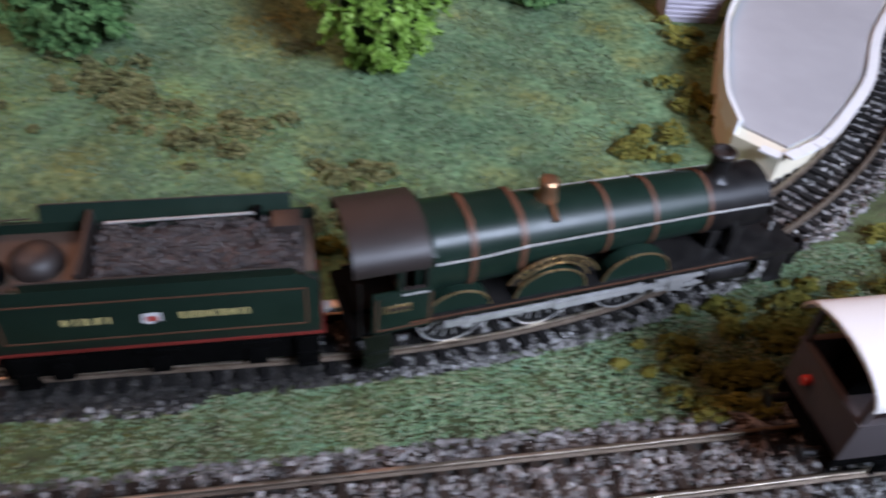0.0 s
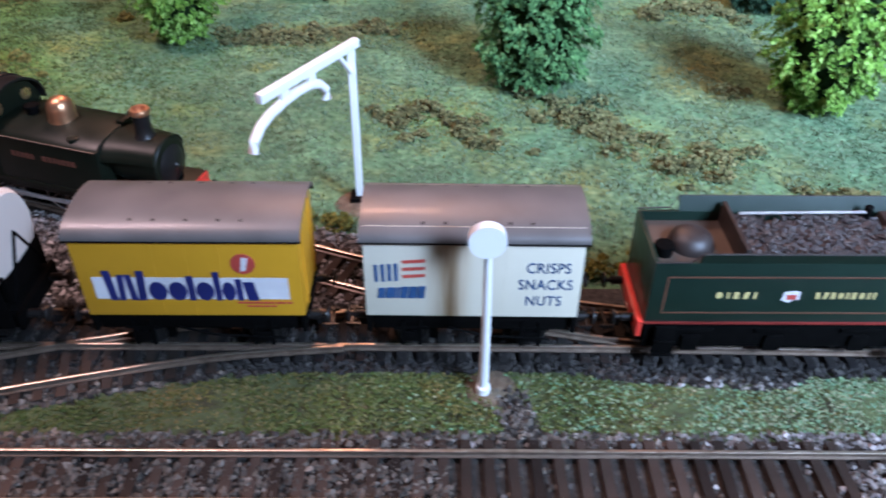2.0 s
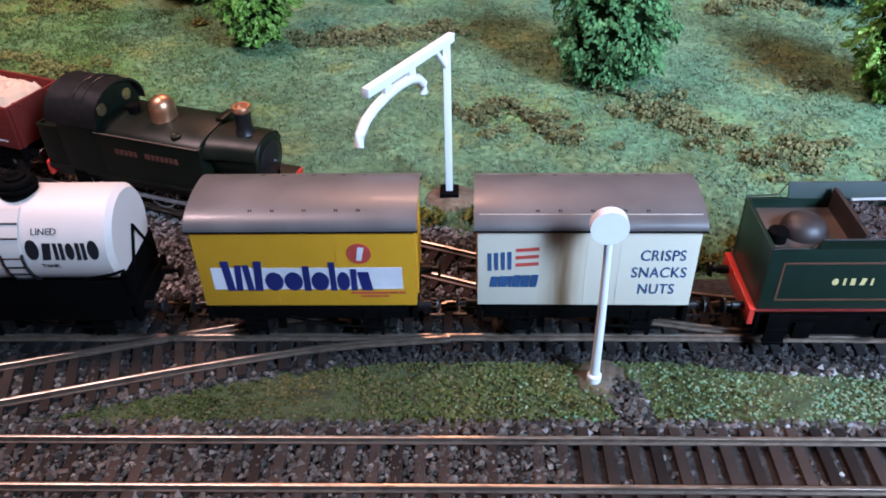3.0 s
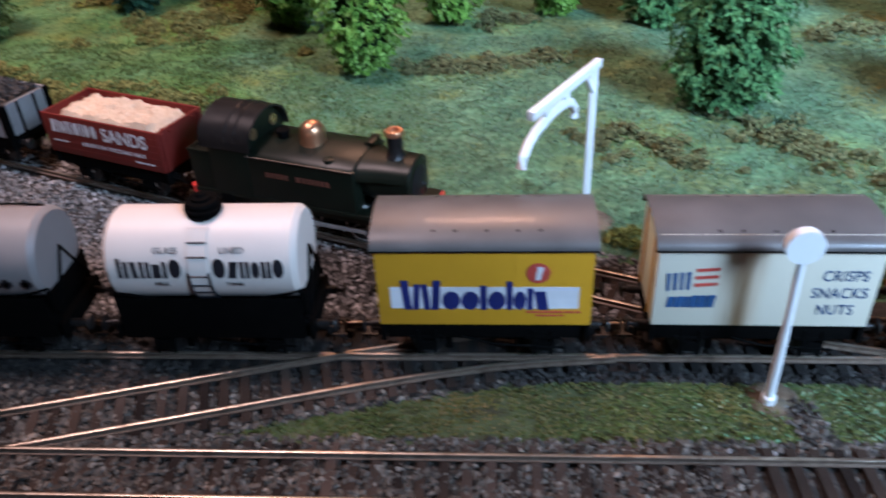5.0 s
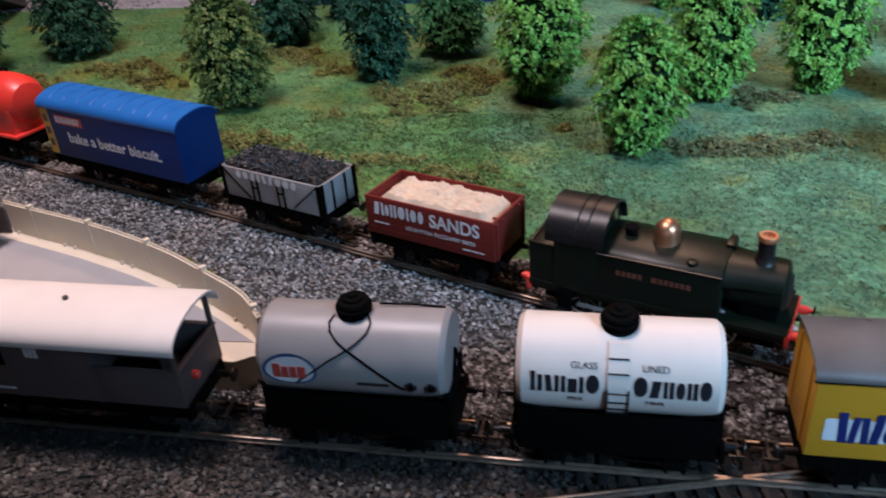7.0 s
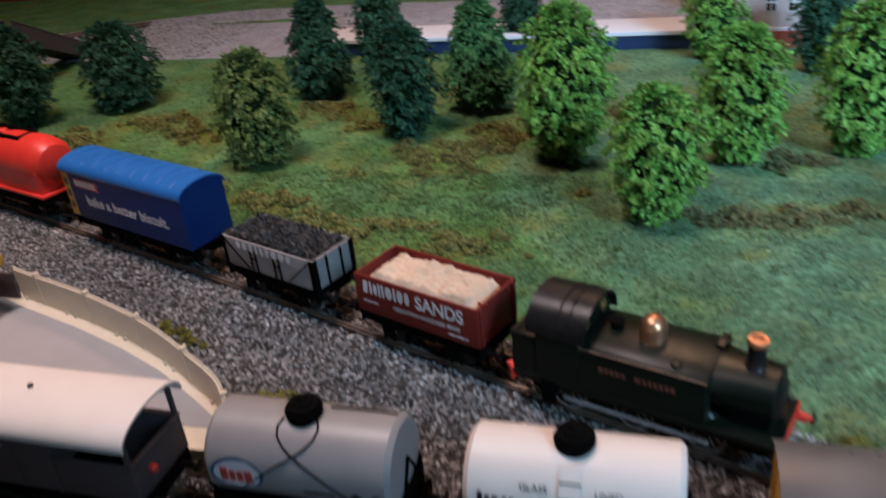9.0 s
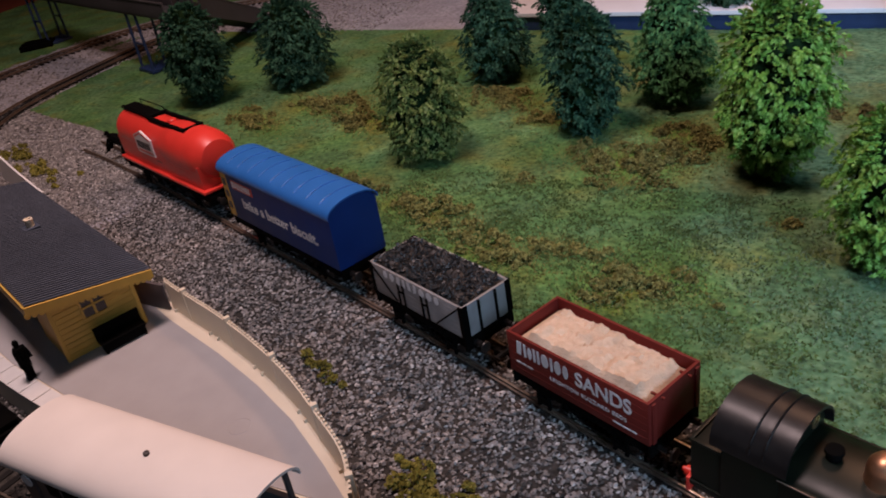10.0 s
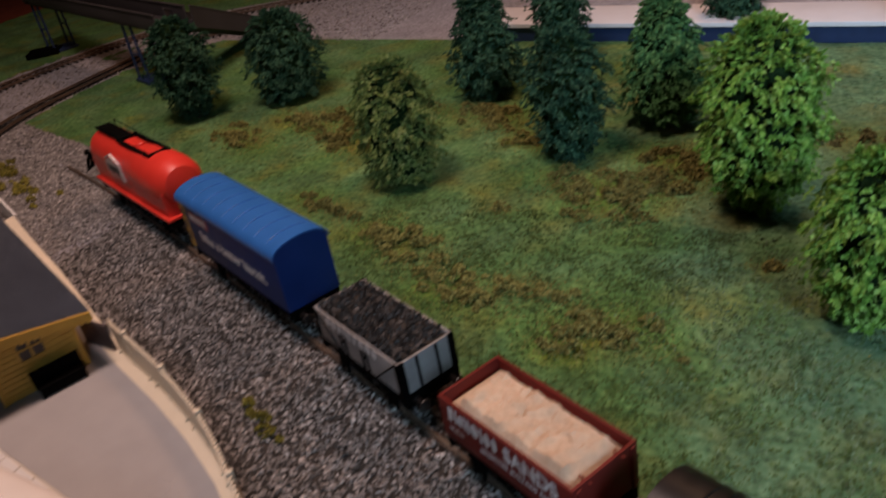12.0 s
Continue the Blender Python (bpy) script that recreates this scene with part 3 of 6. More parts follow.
def stones(name, x, y, z, r, material, label):
    """Small eight-sided chips, each of its own shape."""
    k = len(x)
    base = np.array([(1, 0, 0), (-1, 0, 0), (0, 1, 0), (0, -1, 0), (0, 0, 1), (0, 0, -1)], float)
    v = base[None] * rng.uniform(0.6, 1.25, (k, 6, 1)) + rng.uniform(-0.35, 0.35, (k, 6, 3))
    a = rng.uniform(0, 6.28, k)
    b = rng.uniform(-0.7, 0.7, k)
    x1 = v[:, :, 0] * np.cos(b)[:, None] - v[:, :, 2] * np.sin(b)[:, None]
    z1 = v[:, :, 0] * np.sin(b)[:, None] + v[:, :, 2] * np.cos(b)[:, None]
    x2 = x1 * np.cos(a)[:, None] - v[:, :, 1] * np.sin(a)[:, None]
    y2 = x1 * np.sin(a)[:, None] + v[:, :, 1] * np.cos(a)[:, None]
    v = np.stack([x2, y2, z1 * 0.75], -1) * r[:, None, None] + np.stack([x, y, z], 1)[:, None]
    f = np.array([(0, 2, 4), (2, 1, 4), (1, 3, 4), (3, 0, 4), (2, 0, 5), (1, 2, 5), (3, 1, 5), (0, 3, 5)])
    f = (f[None] + 6 * np.arange(k)[:, None, None]).reshape(-1, 3)
    return raw(name, v.reshape(-1, 3), f, material, label, "ballast")


def off_rails(x, y):
    ok = np.ones(len(x), bool)
    for p in (MAIN, FRONT, BACK, CROSS):
        ok &= np.abs(distance(x, y, p) - 8.9) > 1.9
    return ok


pl = PLAT_BACK + PLAT_FRONT
x, y = rng.uniform(-860, 40, 150000), rng.uniform(-40, 380, 150000)
keep = is_ballast(x, y) & ~inside(x, y, pl) & (y > y_on(MAIN, x) + 12)
keep[keep] &= off_rails(x[keep], y[keep])
x, y = x[keep], y[keep]
stones("ballast", x, y, rng.uniform(0.7, 2.0, len(x)), rng.uniform(0.55, 1.4, len(x)), "stone_grey", "loose grey granite chip ballast between the tracks")
x, y = rng.uniform(-480, 420, 88000), rng.uniform(-110, 30, 88000)
keep = is_ballast(x, y) & (y < y_on(MAIN, x) + 18) & ~inside(x, y, pl)
bare = (x > 8) & (x < 128) & (np.abs(y + 66) < 12)
keep &= ~bare | (rng.uniform(size=len(x)) < 0.08)
keep[keep] &= off_rails(x[keep], y[keep])
x, y = x[keep], y[keep]
# paler grey chips towards the right stand in for window light on the ballast
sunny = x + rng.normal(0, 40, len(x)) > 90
# darkened chips along the main line imitate the train's shadow
foot_shade = (np.abs(y - y_on(MAIN, x)) + rng.normal(0, 3, len(x)) < 24) & (x + rng.normal(0, 20, len(x)) < 190)
sunny &= ~foot_shade
for few, tone in ((~sunny & ~foot_shade, "stone_brown"), (sunny, "stone_grey"), (foot_shade, "stone_shaded")):
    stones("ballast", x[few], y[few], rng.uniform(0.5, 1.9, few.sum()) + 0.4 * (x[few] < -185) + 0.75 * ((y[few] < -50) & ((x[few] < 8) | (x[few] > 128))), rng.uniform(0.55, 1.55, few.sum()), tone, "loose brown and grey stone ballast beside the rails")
x, y = rng.uniform(180, 560, 40000), rng.uniform(28, 330, 40000)
keep = (distance(x, y, MAIN) < 22) & ~inside(x, y, PLAT_R)
keep[keep] &= off_rails(x[keep], y[keep])
x, y = x[keep], y[keep]
stones("ballast", x, y, rng.uniform(0.5, 2.0, len(x)), rng.uniform(0.6, 1.6, len(x)), "stone_grey", "loose grey ballast round the curve")
x, y = np.r_[rng.uniform(-1340, -700, 26000), rng.uniform(-1010, -660, 34000)], np.r_[rng.uniform(100, 920, 26000), rng.uniform(130, 420, 34000)]
keep = is_ballast(x, y) & ~inside(x, y, pl)
x, y = x[keep], y[keep]
stones("ballast", x, y, rng.uniform(0.4, 1.4, len(x)), rng.uniform(0.8, 1.7, len(x)), "stone_grey", "fine grey ballast round the end loops")


x, y = rng.uniform(-300, 430, 105000), rng.uniform(-56, 26, 105000)
keep = ~is_ballast(x, y) & (y < y_on(MAIN, x) - 13)
soft = np.sin(x * 0.09 + 2) * np.sin(y * 0.17) + 0.5 * np.sin(x * 0.31 + y * 0.2)
keep &= rng.uniform(size=len(x)) < 0.75 + 0.3 * soft
x, y = x[keep], y[keep]
# turf switches to a lighter tone on the right, painting in the window light
pale = x + rng.normal(0, 45, len(x)) > 75
for few, tone in ((~pale, "blade_front"), (pale, "turf_lit")):
    ob = stones("turf", x[few], y[few], rng.uniform(0.4, 1.4, few.sum()), rng.uniform(0.28, 0.8, few.sum()), tone, "mixed green and tan scatter turf beside the track")
    ob["category"] = "grass"


def blades(name, x, y, z, ln, wide, material, label):
    """Short leaning blades of flock, each a narrow three-cornered strand."""
    k = len(x)
    a, lean = rng.uniform(0, 6.283, k), rng.uniform(0.35, 1.25, k)
    up = np.stack([np.cos(a) * np.sin(lean), np.sin(a) * np.sin(lean), np.cos(lean)], 1) * ln[:, None]
    across = np.stack([-np.sin(a), np.cos(a), rng.uniform(-0.3, 0.3, k)], 1) * wide[:, None]
    foot = np.stack([x, y, z], 1)
    v = np.stack([foot - across, foot + across, foot + up * 0.6 + across * 0.7, foot + up], 1).reshape(-1, 3)
    f = (np.array([(0, 1, 2), (0, 2, 3)])[None] + 4 * np.arange(k)[:, None, None]).reshape(-1, 3)
    ob = raw(name, v, f, material, label, "grass")
    return ob


def tufts(cx, cy, per, spread):
    """Blade positions in small tufts round the given centres."""
    return np.repeat(cx, per) + rng.normal(0, spread, len(cx) * per), np.repeat(cy, per) + rng.normal(0, spread, len(cx) * per)


x, y = np.r_[rng.uniform(-760, 420, 17000), rng.uniform(-460, 330, 38000)], np.r_[rng.uniform(0, 600, 17000), rng.uniform(0, 330, 38000)]
mottle = np.sin(x * 0.11 + 1.7 * np.sin(y * 0.07)) * np.sin(y * 0.13 + 1.3 * np.sin(x * 0.05))
keep = rng.uniform(size=len(x)) < 0.65 + 0.45 * mottle
x, y = tufts(x[keep], y[keep], 5, 1.7)
keep = ~is_ballast(x, y) & (y > y_on(BACK, np.minimum(x, 100)) + 18) & ~inside(x, y, PLAT_R) & (y > y_on(MAIN, x) + 14)
x, y = x[keep], y[keep]
# deeper green blades imitate the lawn that gets little window light
deep = x + 0.3 * y + rng.normal(0, 45, len(x)) + 40 * np.sin(x * 0.021) * np.sin(y * 0.027 + 1) < -90
for few, tone, words in ((~deep, "blade", "short pale green flock grass on the lawn"), (deep, "blade_dim", "deep green static grass on the lawn")):
    blades("grass", x[few], y[few], 0.1 + 0.8 * lumps(x[few], y[few]), rng.uniform(0.8, 2.0, few.sum()), rng.uniform(0.25, 0.6, few.sum()), tone, words)


DRY = []


def scrub(cx, cy, rx, ry, turn=0, n=0, material="scrub", hi=7.5, label="low clump of dark olive foam scrub on the grass"):
    """Crumbs of foam, strewn in an uneven patch."""
    n = n or int(rx * ry * 2.8)
    rx, ry = rx * 1.1, ry * 1.2
    per = 52
    u = rng.normal(0, 0.46, (n * 3 // per + 9, 2))
    holes = np.sin(u[:, 0] * 5 + cx) * np.sin(u[:, 1] * 4 + cy) + 0.4 * np.sin(u[:, 0] * 11 + u[:, 1] * 9)
    u = u[holes > -0.05][: n // per + 1]
    dome = np.repeat(rng.uniform(0.3, 1.0, len(u)) ** 1.3, per)
    u = np.repeat(u, per, axis=0)
    c, s = math.cos(radians(turn)), math.sin(radians(turn))
    k = len(u)
    up = rng.uniform(0, 1, k)
    way = rng.uniform(0, 6.283, k)
    wide = hi * 0.62 * dome * np.sqrt(1 - up * up) * rng.uniform(0.75, 1.2, k)
    x, y = cx + u[:, 0] * rx * c - u[:, 1] * ry * s + wide * np.cos(way) * 1.35, cy + u[:, 0] * rx * s + u[:, 1] * ry * c + wide * np.sin(way)
    r = rng.uniform(0.5, 1.25, k)
    base = np.array([(1, 0, -0.5), (-0.5, 0.87, -0.5), (-0.5, -0.87, -0.5), (-1, 0, 0.4), (0.5, 0.87, 0.5), (0.5, -0.87, 0.4), (0, 0, 1)], float)
    v = (base[None] * rng.uniform(0.5, 1.3, (k, 7, 1)) + rng.uniform(-0.3, 0.3, (k, 7, 3))) * r[:, None, None]
    v += np.stack([x, y, (1.8 if material == "scrub_olive" else 0.4) + up * dome * hi * rng.uniform(0.7, 1.0, k)], 1)[:, None]
    f = np.array([(0, 4, 1), (1, 4, 6), (1, 6, 3), (1, 3, 2), (2, 3, 5), (3, 6, 5), (0, 5, 4), (4, 5, 6), (0, 2, 5), (0, 1, 2)])
    f = (f[None] + 7 * np.arange(k)[:, None, None]).reshape(-1, 3)
    ob = raw("scrub", v.reshape(-1, 3), f, material, label, "scrub")
    ob["group"] = "foam scrub patches"
    DRY.append(rng.normal(0, 0.62, (int(rx * ry * (2.2 if cx < -200 else 0.8)), 2)) @ np.array([(rx * c, rx * s), (-ry * s, ry * c)]) + (cx, cy))
    return ob


for cx, cy, rx, ry, turn in SCRUB_PATCHES:
    scrub(cx, cy, rx, ry, turn, material="scrub_dark" if cx < -200 else "scrub")
for cx, cy, rx, ry, turn in ((188, 44, 22, 12, 10), (300, -24, 34, 16, 0), (318, -12, 30, 14, 10), (352, -14, 40, 18, 15), (306, -42, 34, 10, 0), (404, 12, 40, 16, 30), (-284, 46, 22, 10, -25), (-12, 66, 26, 9, -5), (-60, 72, 30, 7, -20), (-820, 262, 60, 14, -10),
                             (-308, 64, 16, 9, -20), (-290, 58, 20, 11, 0), (-300, 52, 18, 8, -10), (-386, 108, 14, 4, -25), (-404, 116, 12, 4, -25), (-868, 284, 40, 13, -10), (62, 36, 34, 9, 0), (22, 44, 32, 9, -8), (122, 32, 24, 7, 5), (362, 130, 14, 30, 10), (380, 190, 14, 30, 20), (318, 96, 24, 14, 30)):
    scrub(cx, cy, rx, ry, turn, int(rx * ry * 2.2), "scrub_olive", 6.5, "clump of olive green foam scrub beside the track")

dry = np.concatenate(DRY)
x, y = dry[:, 0], dry[:, 1]
keep = ~is_ballast(x, y) & ~inside(x, y, PLAT_R)
x, y = tufts(x[keep], y[keep], 1, 1.3)
blades("dry_grass", x, y, 0.2 + 0.8 * lumps(x, y), rng.uniform(0.8, 1.9, len(x)), rng.uniform(0.25, 0.6, len(x)), "blade_dry", "yellowed dry grass round the scrub")


# ---- trees ----
def tree(x, y, hgt, wid, kind, shape):
    """Trunk, a near-black heart that gives the gaps their shade, and a crown of many drooping leaf flakes; shape: 0 a
    column, 1 an egg, 2 a cone.
    """
    t = thing("tree", {"leaf_dark": "dark green", "leaf_mid": "mid green", "leaf_bright": "bright yellow-green", "leaf_pale": "pale olive green"}[kind] + " model tree with a dense flaky crown", "tree", at(x, y, 0, random.uniform(0, 360)), "model trees")
    part("trunk", wire([(0, 0, -1), (0.4, 0, hgt * 0.2), (0, 0.3, hgt * 0.55), (0, 0, hgt * 0.85)], [1.9, 1.6, 1.2, 0.5]), "trunk", t)
    z0 = 0.04 * hgt
    per = 9
    wid *= 1.06
    clumps = int(10.5 * hgt * wid / 50)
    k = clumps * per
    puff = rng.normal(0, 1, (k, 2))
    tt = np.repeat(rng.uniform(0, 1, clumps) ** 0.95, per)
    ang = np.repeat(rng.uniform(0, 6.283, clumps), per)
    proud = np.repeat(rng.uniform(0.76, 1.08, clumps), per)
    p1, p2, p3 = rng.uniform(0, 6, 3)

    def rad(q):
        if shape == 0:
            return np.minimum(1, (q * 1.9 + 0.42)) * np.minimum(1, np.sqrt(np.maximum(0, (1 - q) * 3.2))) ** 0.9
        if shape == 1:
            return np.sqrt(np.maximum(0.0, 1 - ((q - 0.42) / 0.59) ** 2))
        return np.minimum(1, q * 2.4 + 0.5) * (1 - 0.72 * q**1.5) * np.minimum(1, np.sqrt(np.maximum(0, (1 - q) * 9)))

    r = rad(tt) * wid / 2
    bump = 1 + 0.11 * np.sin(ang * 5 + tt * 19 + p1) + 0.09 * np.sin(ang * 9 - tt * 27 + p2) + 0.07 * np.sin(ang * 3 + tt * 44 + p3)
    r = r * bump * proud
    out = np.stack([np.cos(ang), np.sin(ang), np.zeros(k)], 1)
    side = np.stack([-np.sin(ang), np.cos(ang), np.zeros(k)], 1)
    lift = 1.6 * np.maximum(0, tt - 0.72)[:, None] * 3
    tongue = out * 0.62 + np.array([0, 0, 1.0]) * (lift - 0.62) + np.repeat(rng.normal(0, 0.24, (clumps, 3)), per, axis=0)
    tongue /= np.linalg.norm(tongue, axis=1)[:, None]
    along = np.tile(np.linspace(-1, 1, per), clumps)[:, None]
    c = out * r[:, None] + np.stack([0 * r, 0 * r, z0 + tt * (hgt - z0)], 1) + tongue * along * 2.3 + side * puff[:, :1] * 1.15 * (1.1 - 0.5 * along) + out * puff[:, 1:] * 0.55
    c[:, 2] = np.maximum(c[:, 2], 1.0)
    d = tongue + side * puff[:, :1] * 0.35 + rng.normal(0, 0.22, (k, 3))
    d /= np.linalg.norm(d, axis=1)[:, None]
    s = np.cross(d, out + rng.normal(0, 0.4, (k, 3)) + np.array([0, 0, 0.5]))
    s /= np.linalg.norm(s, axis=1)[:, None]
    nrm = np.cross(s, d)
    ln, w = rng.uniform(1.9, 3.7, (k, 1)), rng.uniform(0.7, 1.3, (k, 1))
    v = np.stack([c - d * ln * 0.4, c + s * w + nrm * 0.4, c + d * ln * 0.6, c - s * w + nrm * 0.4], 1).reshape(-1, 3)
    f = (np.array([(0, 1, 2), (0, 2, 3)])[None] + 4 * np.arange(k)[:, None, None]).reshape(-1, 3)
    crown = raw("crown", v, f, kind, "", "", "")
    crown.parent = t
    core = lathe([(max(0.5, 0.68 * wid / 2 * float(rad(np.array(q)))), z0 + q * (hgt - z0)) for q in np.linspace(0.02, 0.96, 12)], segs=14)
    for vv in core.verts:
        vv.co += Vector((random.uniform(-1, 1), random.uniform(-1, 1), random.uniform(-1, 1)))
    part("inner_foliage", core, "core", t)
    return t


for a in ((-155, 268, 84, 48, "leaf_bright", 0), (57, 208, 88, 56, "leaf_mid", 1), (206, 178, 86, 54, "leaf_bright", 0), (306, 252, 84, 52, "leaf_mid", 1), (-462, 352, 88, 54, "leaf_pale", 1),
          (-356, 406, 92, 50, "leaf_dark", 0), (-222, 362, 112, 58, "leaf_bright", 0), (-104, 358, 94, 50, "leaf_bright", 0), (-26, 378, 102, 52, "leaf_bright", 0), (44, 352, 84, 48, "leaf_mid", 1),
          (-476, 512, 96, 62, "leaf_dark", 2), (-680, 486, 84, 66, "leaf_dark", 1), (-310, 474, 96, 62, "leaf_mid", 2), (-28, 566, 90, 44, "leaf_dark", 0), (-443, 596, 92, 46, "leaf_dark", 0),
          (-311, 680, 84, 48, "leaf_dark", 2), (-116, 615, 84, 48, "leaf_bright", 0), (-752, 426, 96, 54, "leaf_dark", 0), (120, 420, 90, 50, "leaf_mid", 0), (226, 330, 84, 50, "leaf_dark", 1), (380, 330, 84, 50, "leaf_dark", 1)):
    tree(*a)


# ---- platforms ----
def slab(poly, z0, z1, name, material, parent, label=""):
    return part(name, finish(prism(poly, z0, z1, "z"), 0.4), material, parent, label, False)


plat = thing("platform", "grey curved station platform with cream fence and white edging", "platform", kind="structure")
slab(PLAT_BACK + PLAT_FRONT, 0, 16.6, "platform_body", "cream", plat)
inner_back = [(x + 6, y - 11) for x, y in PLAT_BACK[1:]]
inner_front = [(x, y + 11) for x, y in PLAT_FRONT[:-1]]
slab(inner_back + inner_front, 16.6, 17.1, "platform_surface", "platform_grey", plat, "smooth mid grey platform top")
TILE = {}
fr = smooth_path(PLAT_FRONT, 13.0)
for (ax, ay), (bx, by) in zip(fr, fr[1:]):
    a = math.degrees(math.atan2(by - ay, bx - ax))
    if "t" not in TILE:
        TILE["t"] = mesh_of("edge_tile", box(0.3, 12.6, 0.2, 10.4, 16.5, 17.5, 0.2), M["platform_white"], False)
    again("edge_tile", TILE["t"], plat, at(ax, ay, 0, a))
bk = smooth_path(PLAT_BACK, 5.0)
fence = bmesh.new()
tb = np.gradient(bk, axis=0)
tb /= np.linalg.norm(tb, axis=1)[:, None]
loft([[(p[0] - n[1] * a, p[1] + n[0] * a, z) for a, z in ((0.2, 10), (0.2, 34), (1.7, 34), (1.7, 10))] for p, n in zip(bk[bk[:, 0] > -492][:48], tb[bk[:, 0] > -492][:48])], fence)
part("fence_panel", fence, "cream", plat, "cream plastic boarded fence")
part("fence_end", loft([[(x, y + a, z) for a, z in ((0, 8), (0, top), (1.6, top), (1.6, 8))] for x, y, top in ((-716, 204, 18), (-760, 217, 26), (-806, 231, 36))]), "white", plat, "white sloping end panel")
PICKET = mesh_of("picket", box(-0.7, 0.7, -0.5, 0.5, 33.5, 35.2, 0.2), M["cream"], False)
POST = mesh_of("fence_post", box(-1.1, 1.1, -1.4, 1.6, 16.5, 36.2, 0.3), M["cream"], False)
BUTT = mesh_of("fence_foot", box(-0.5, 0.5, -1.4, 0.4, 16.5, 18.4, 0.2), M["cream"], False)
for i, (p, n) in enumerate(zip(smooth_path(PLAT_BACK, 2.6), np.gradient(smooth_path(PLAT_BACK, 2.6), axis=0))):
    if p[0] < -490:
        break
    a = math.degrees(math.atan2(n[1], n[0]))
    if a > 90 or a < -90:
        a += 180
    again("picket", PICKET, plat, at(p[0], p[1] - 0.7, 0, a))
    if i % 17 == 3:
        again("fence_post", POST, plat, at(p[0], p[1] - 0.7, 0, a))
    if i % 17 in (9, 12):
        again("fence_foot", BUTT, plat, at(p[0], p[1] - 2, 0, a))
part("shut_line", lathe([(4.6, 17.05), (4.9, 17.25), (5.2, 17.05)], -388, 52, 0, segs=40), "platform_grey", plat)
# brown-grey colour puts the building's shade into this piece of cream fence
fence_shade = part("shaded_panel", box(-513, -489, 112, 113.6, 17, 33, 0.3), "brake_grey", plat, "fence panel coloured dark for the shade beside the building")
fence_shade.matrix_basis = Matrix.Identity(4)

platr = thing("platform", "pale grey curved platform end with white edging", "platform", kind="structure")
slab(PLAT_R, 0, 15.5, "platform_body", "cream", platr)
cxr, cyr = np.mean(PLAT_R, axis=0)
slab([(cxr + (x - cxr) * 0.93, cyr + (y - cyr) * 0.955) for x, y in PLAT_R], 15.5, 17, "platform_surface", "platform_grey", platr)
er = smooth_path(PLAT_R + PLAT_R[:1], 9.0)
for (ax, ay), (bx, by) in zip(er[::-1], er[::-1][1:]):
    a = math.degrees(math.atan2(by - ay, bx - ax))
    if min((ax - x) ** 2 + (ay - y) ** 2 for x, y in smooth_path(PLAT_R[1:8], 6.0)) < 100:
        continue
    again("edge_tile", TILE["t"], platr, at(ax, ay, 0.3, a + 180) @ Matrix.Diagonal((0.72, 0.5, 1, 1)) @ at(-12.6, 0))
wr = smooth_path(PLAT_R[1:6], 5.0)
part("low_wall", loft([[(p[0] + a, p[1], z) for a, z in ((0.2, 12), (0.2, 23), (2.0, 23), (2.0, 12))] for p in wr]), "white", platr, "low white boundary wall")


# ---- station building on the platform ----
bd = thing("station_building", "yellow ochre plastic station building with slate blue corrugated roof", "station", at(-508, 60, 17.1, -19))
# local x runs along the building to its right end at 0, y to the back
part("end_wall", prism([(0, 0), (0, 40.4), (42, 32.3), (42, 0)], -1.6, 0, "x"), "ochre", bd)
part("front_wall", box(-34, -1.6, 0, 1.6, 0, 39, 0.3), "ochre", bd)
part("recess_wall", box(-110, -34, 15, 16.6, 0, 38, 0.3), "ochre", bd)
part("return_wall", box(-35.6, -34, 1.6, 15, 0, 39, 0.3), "ochre", bd)
part("left_wall", prism([(0, 0), (0, 40.4), (42, 32.3), (42, 0)], -176, -110, "x"), "ochre", bd)
part("back_wall", box(-110, -1.6, 40.4, 42, 0, 31, 0.3), "ochre", bd)
for zb in range(1, 31, 3):
    part("weatherboard", box(-0.2, 0.35, 0.5, min(41.5, (40 - zb) * 5.2), zb, zb + 2.6, 0.15), "ochre", bd, smooth=False)
part("corner_post", box(-1.4, 0.9, -0.8, 1.4, 0, 39, 0.2), "ochre", bd)
part("corner_post", box(-1.4, 0.9, 40.4, 42.6, 0, 31, 0.2), "ochre", bd)
rf = part("roof", prism([(-9, 42.5), (-9, 44), (51, 32.5), (51, 31)], -186, 10, "x"), "slate", bd, smooth=False)
# ribs get a lighter slate that paints in the highlights on the ridges
for i, xr in enumerate(np.arange(-185, 9.5, 2.6)):
    part("roof_rib", prism([(-9.1, 44), (-9.1, 44.7), (51.1, 33.2), (51.1, 32.5)], xr, xr + 1.0, "x"), "slate_lit", rf, smooth=False)
part("valance", prism([(-10, 43), (-8.8, 43), (-8.8, 37.5), (-10, 37.5)], -186, 11, "x"), "ochre", bd, "scalloped yellow valance")
bm = prism([(-10, 43.2), (51, 32), (51, 27.5), (-10, 38.5)], 10, 11.2, "x")
part("valance", bm, "ochre", bd, "scalloped yellow valance")
for k in range(20):
    yb = -9.5 + k * 3.05
    part("scallop", lathe([(1.45, 0), (1.45, 1.1)], 10.05, yb, 38.6 - (yb + 10) * 0.181, "x", 10), "ochre", bd)
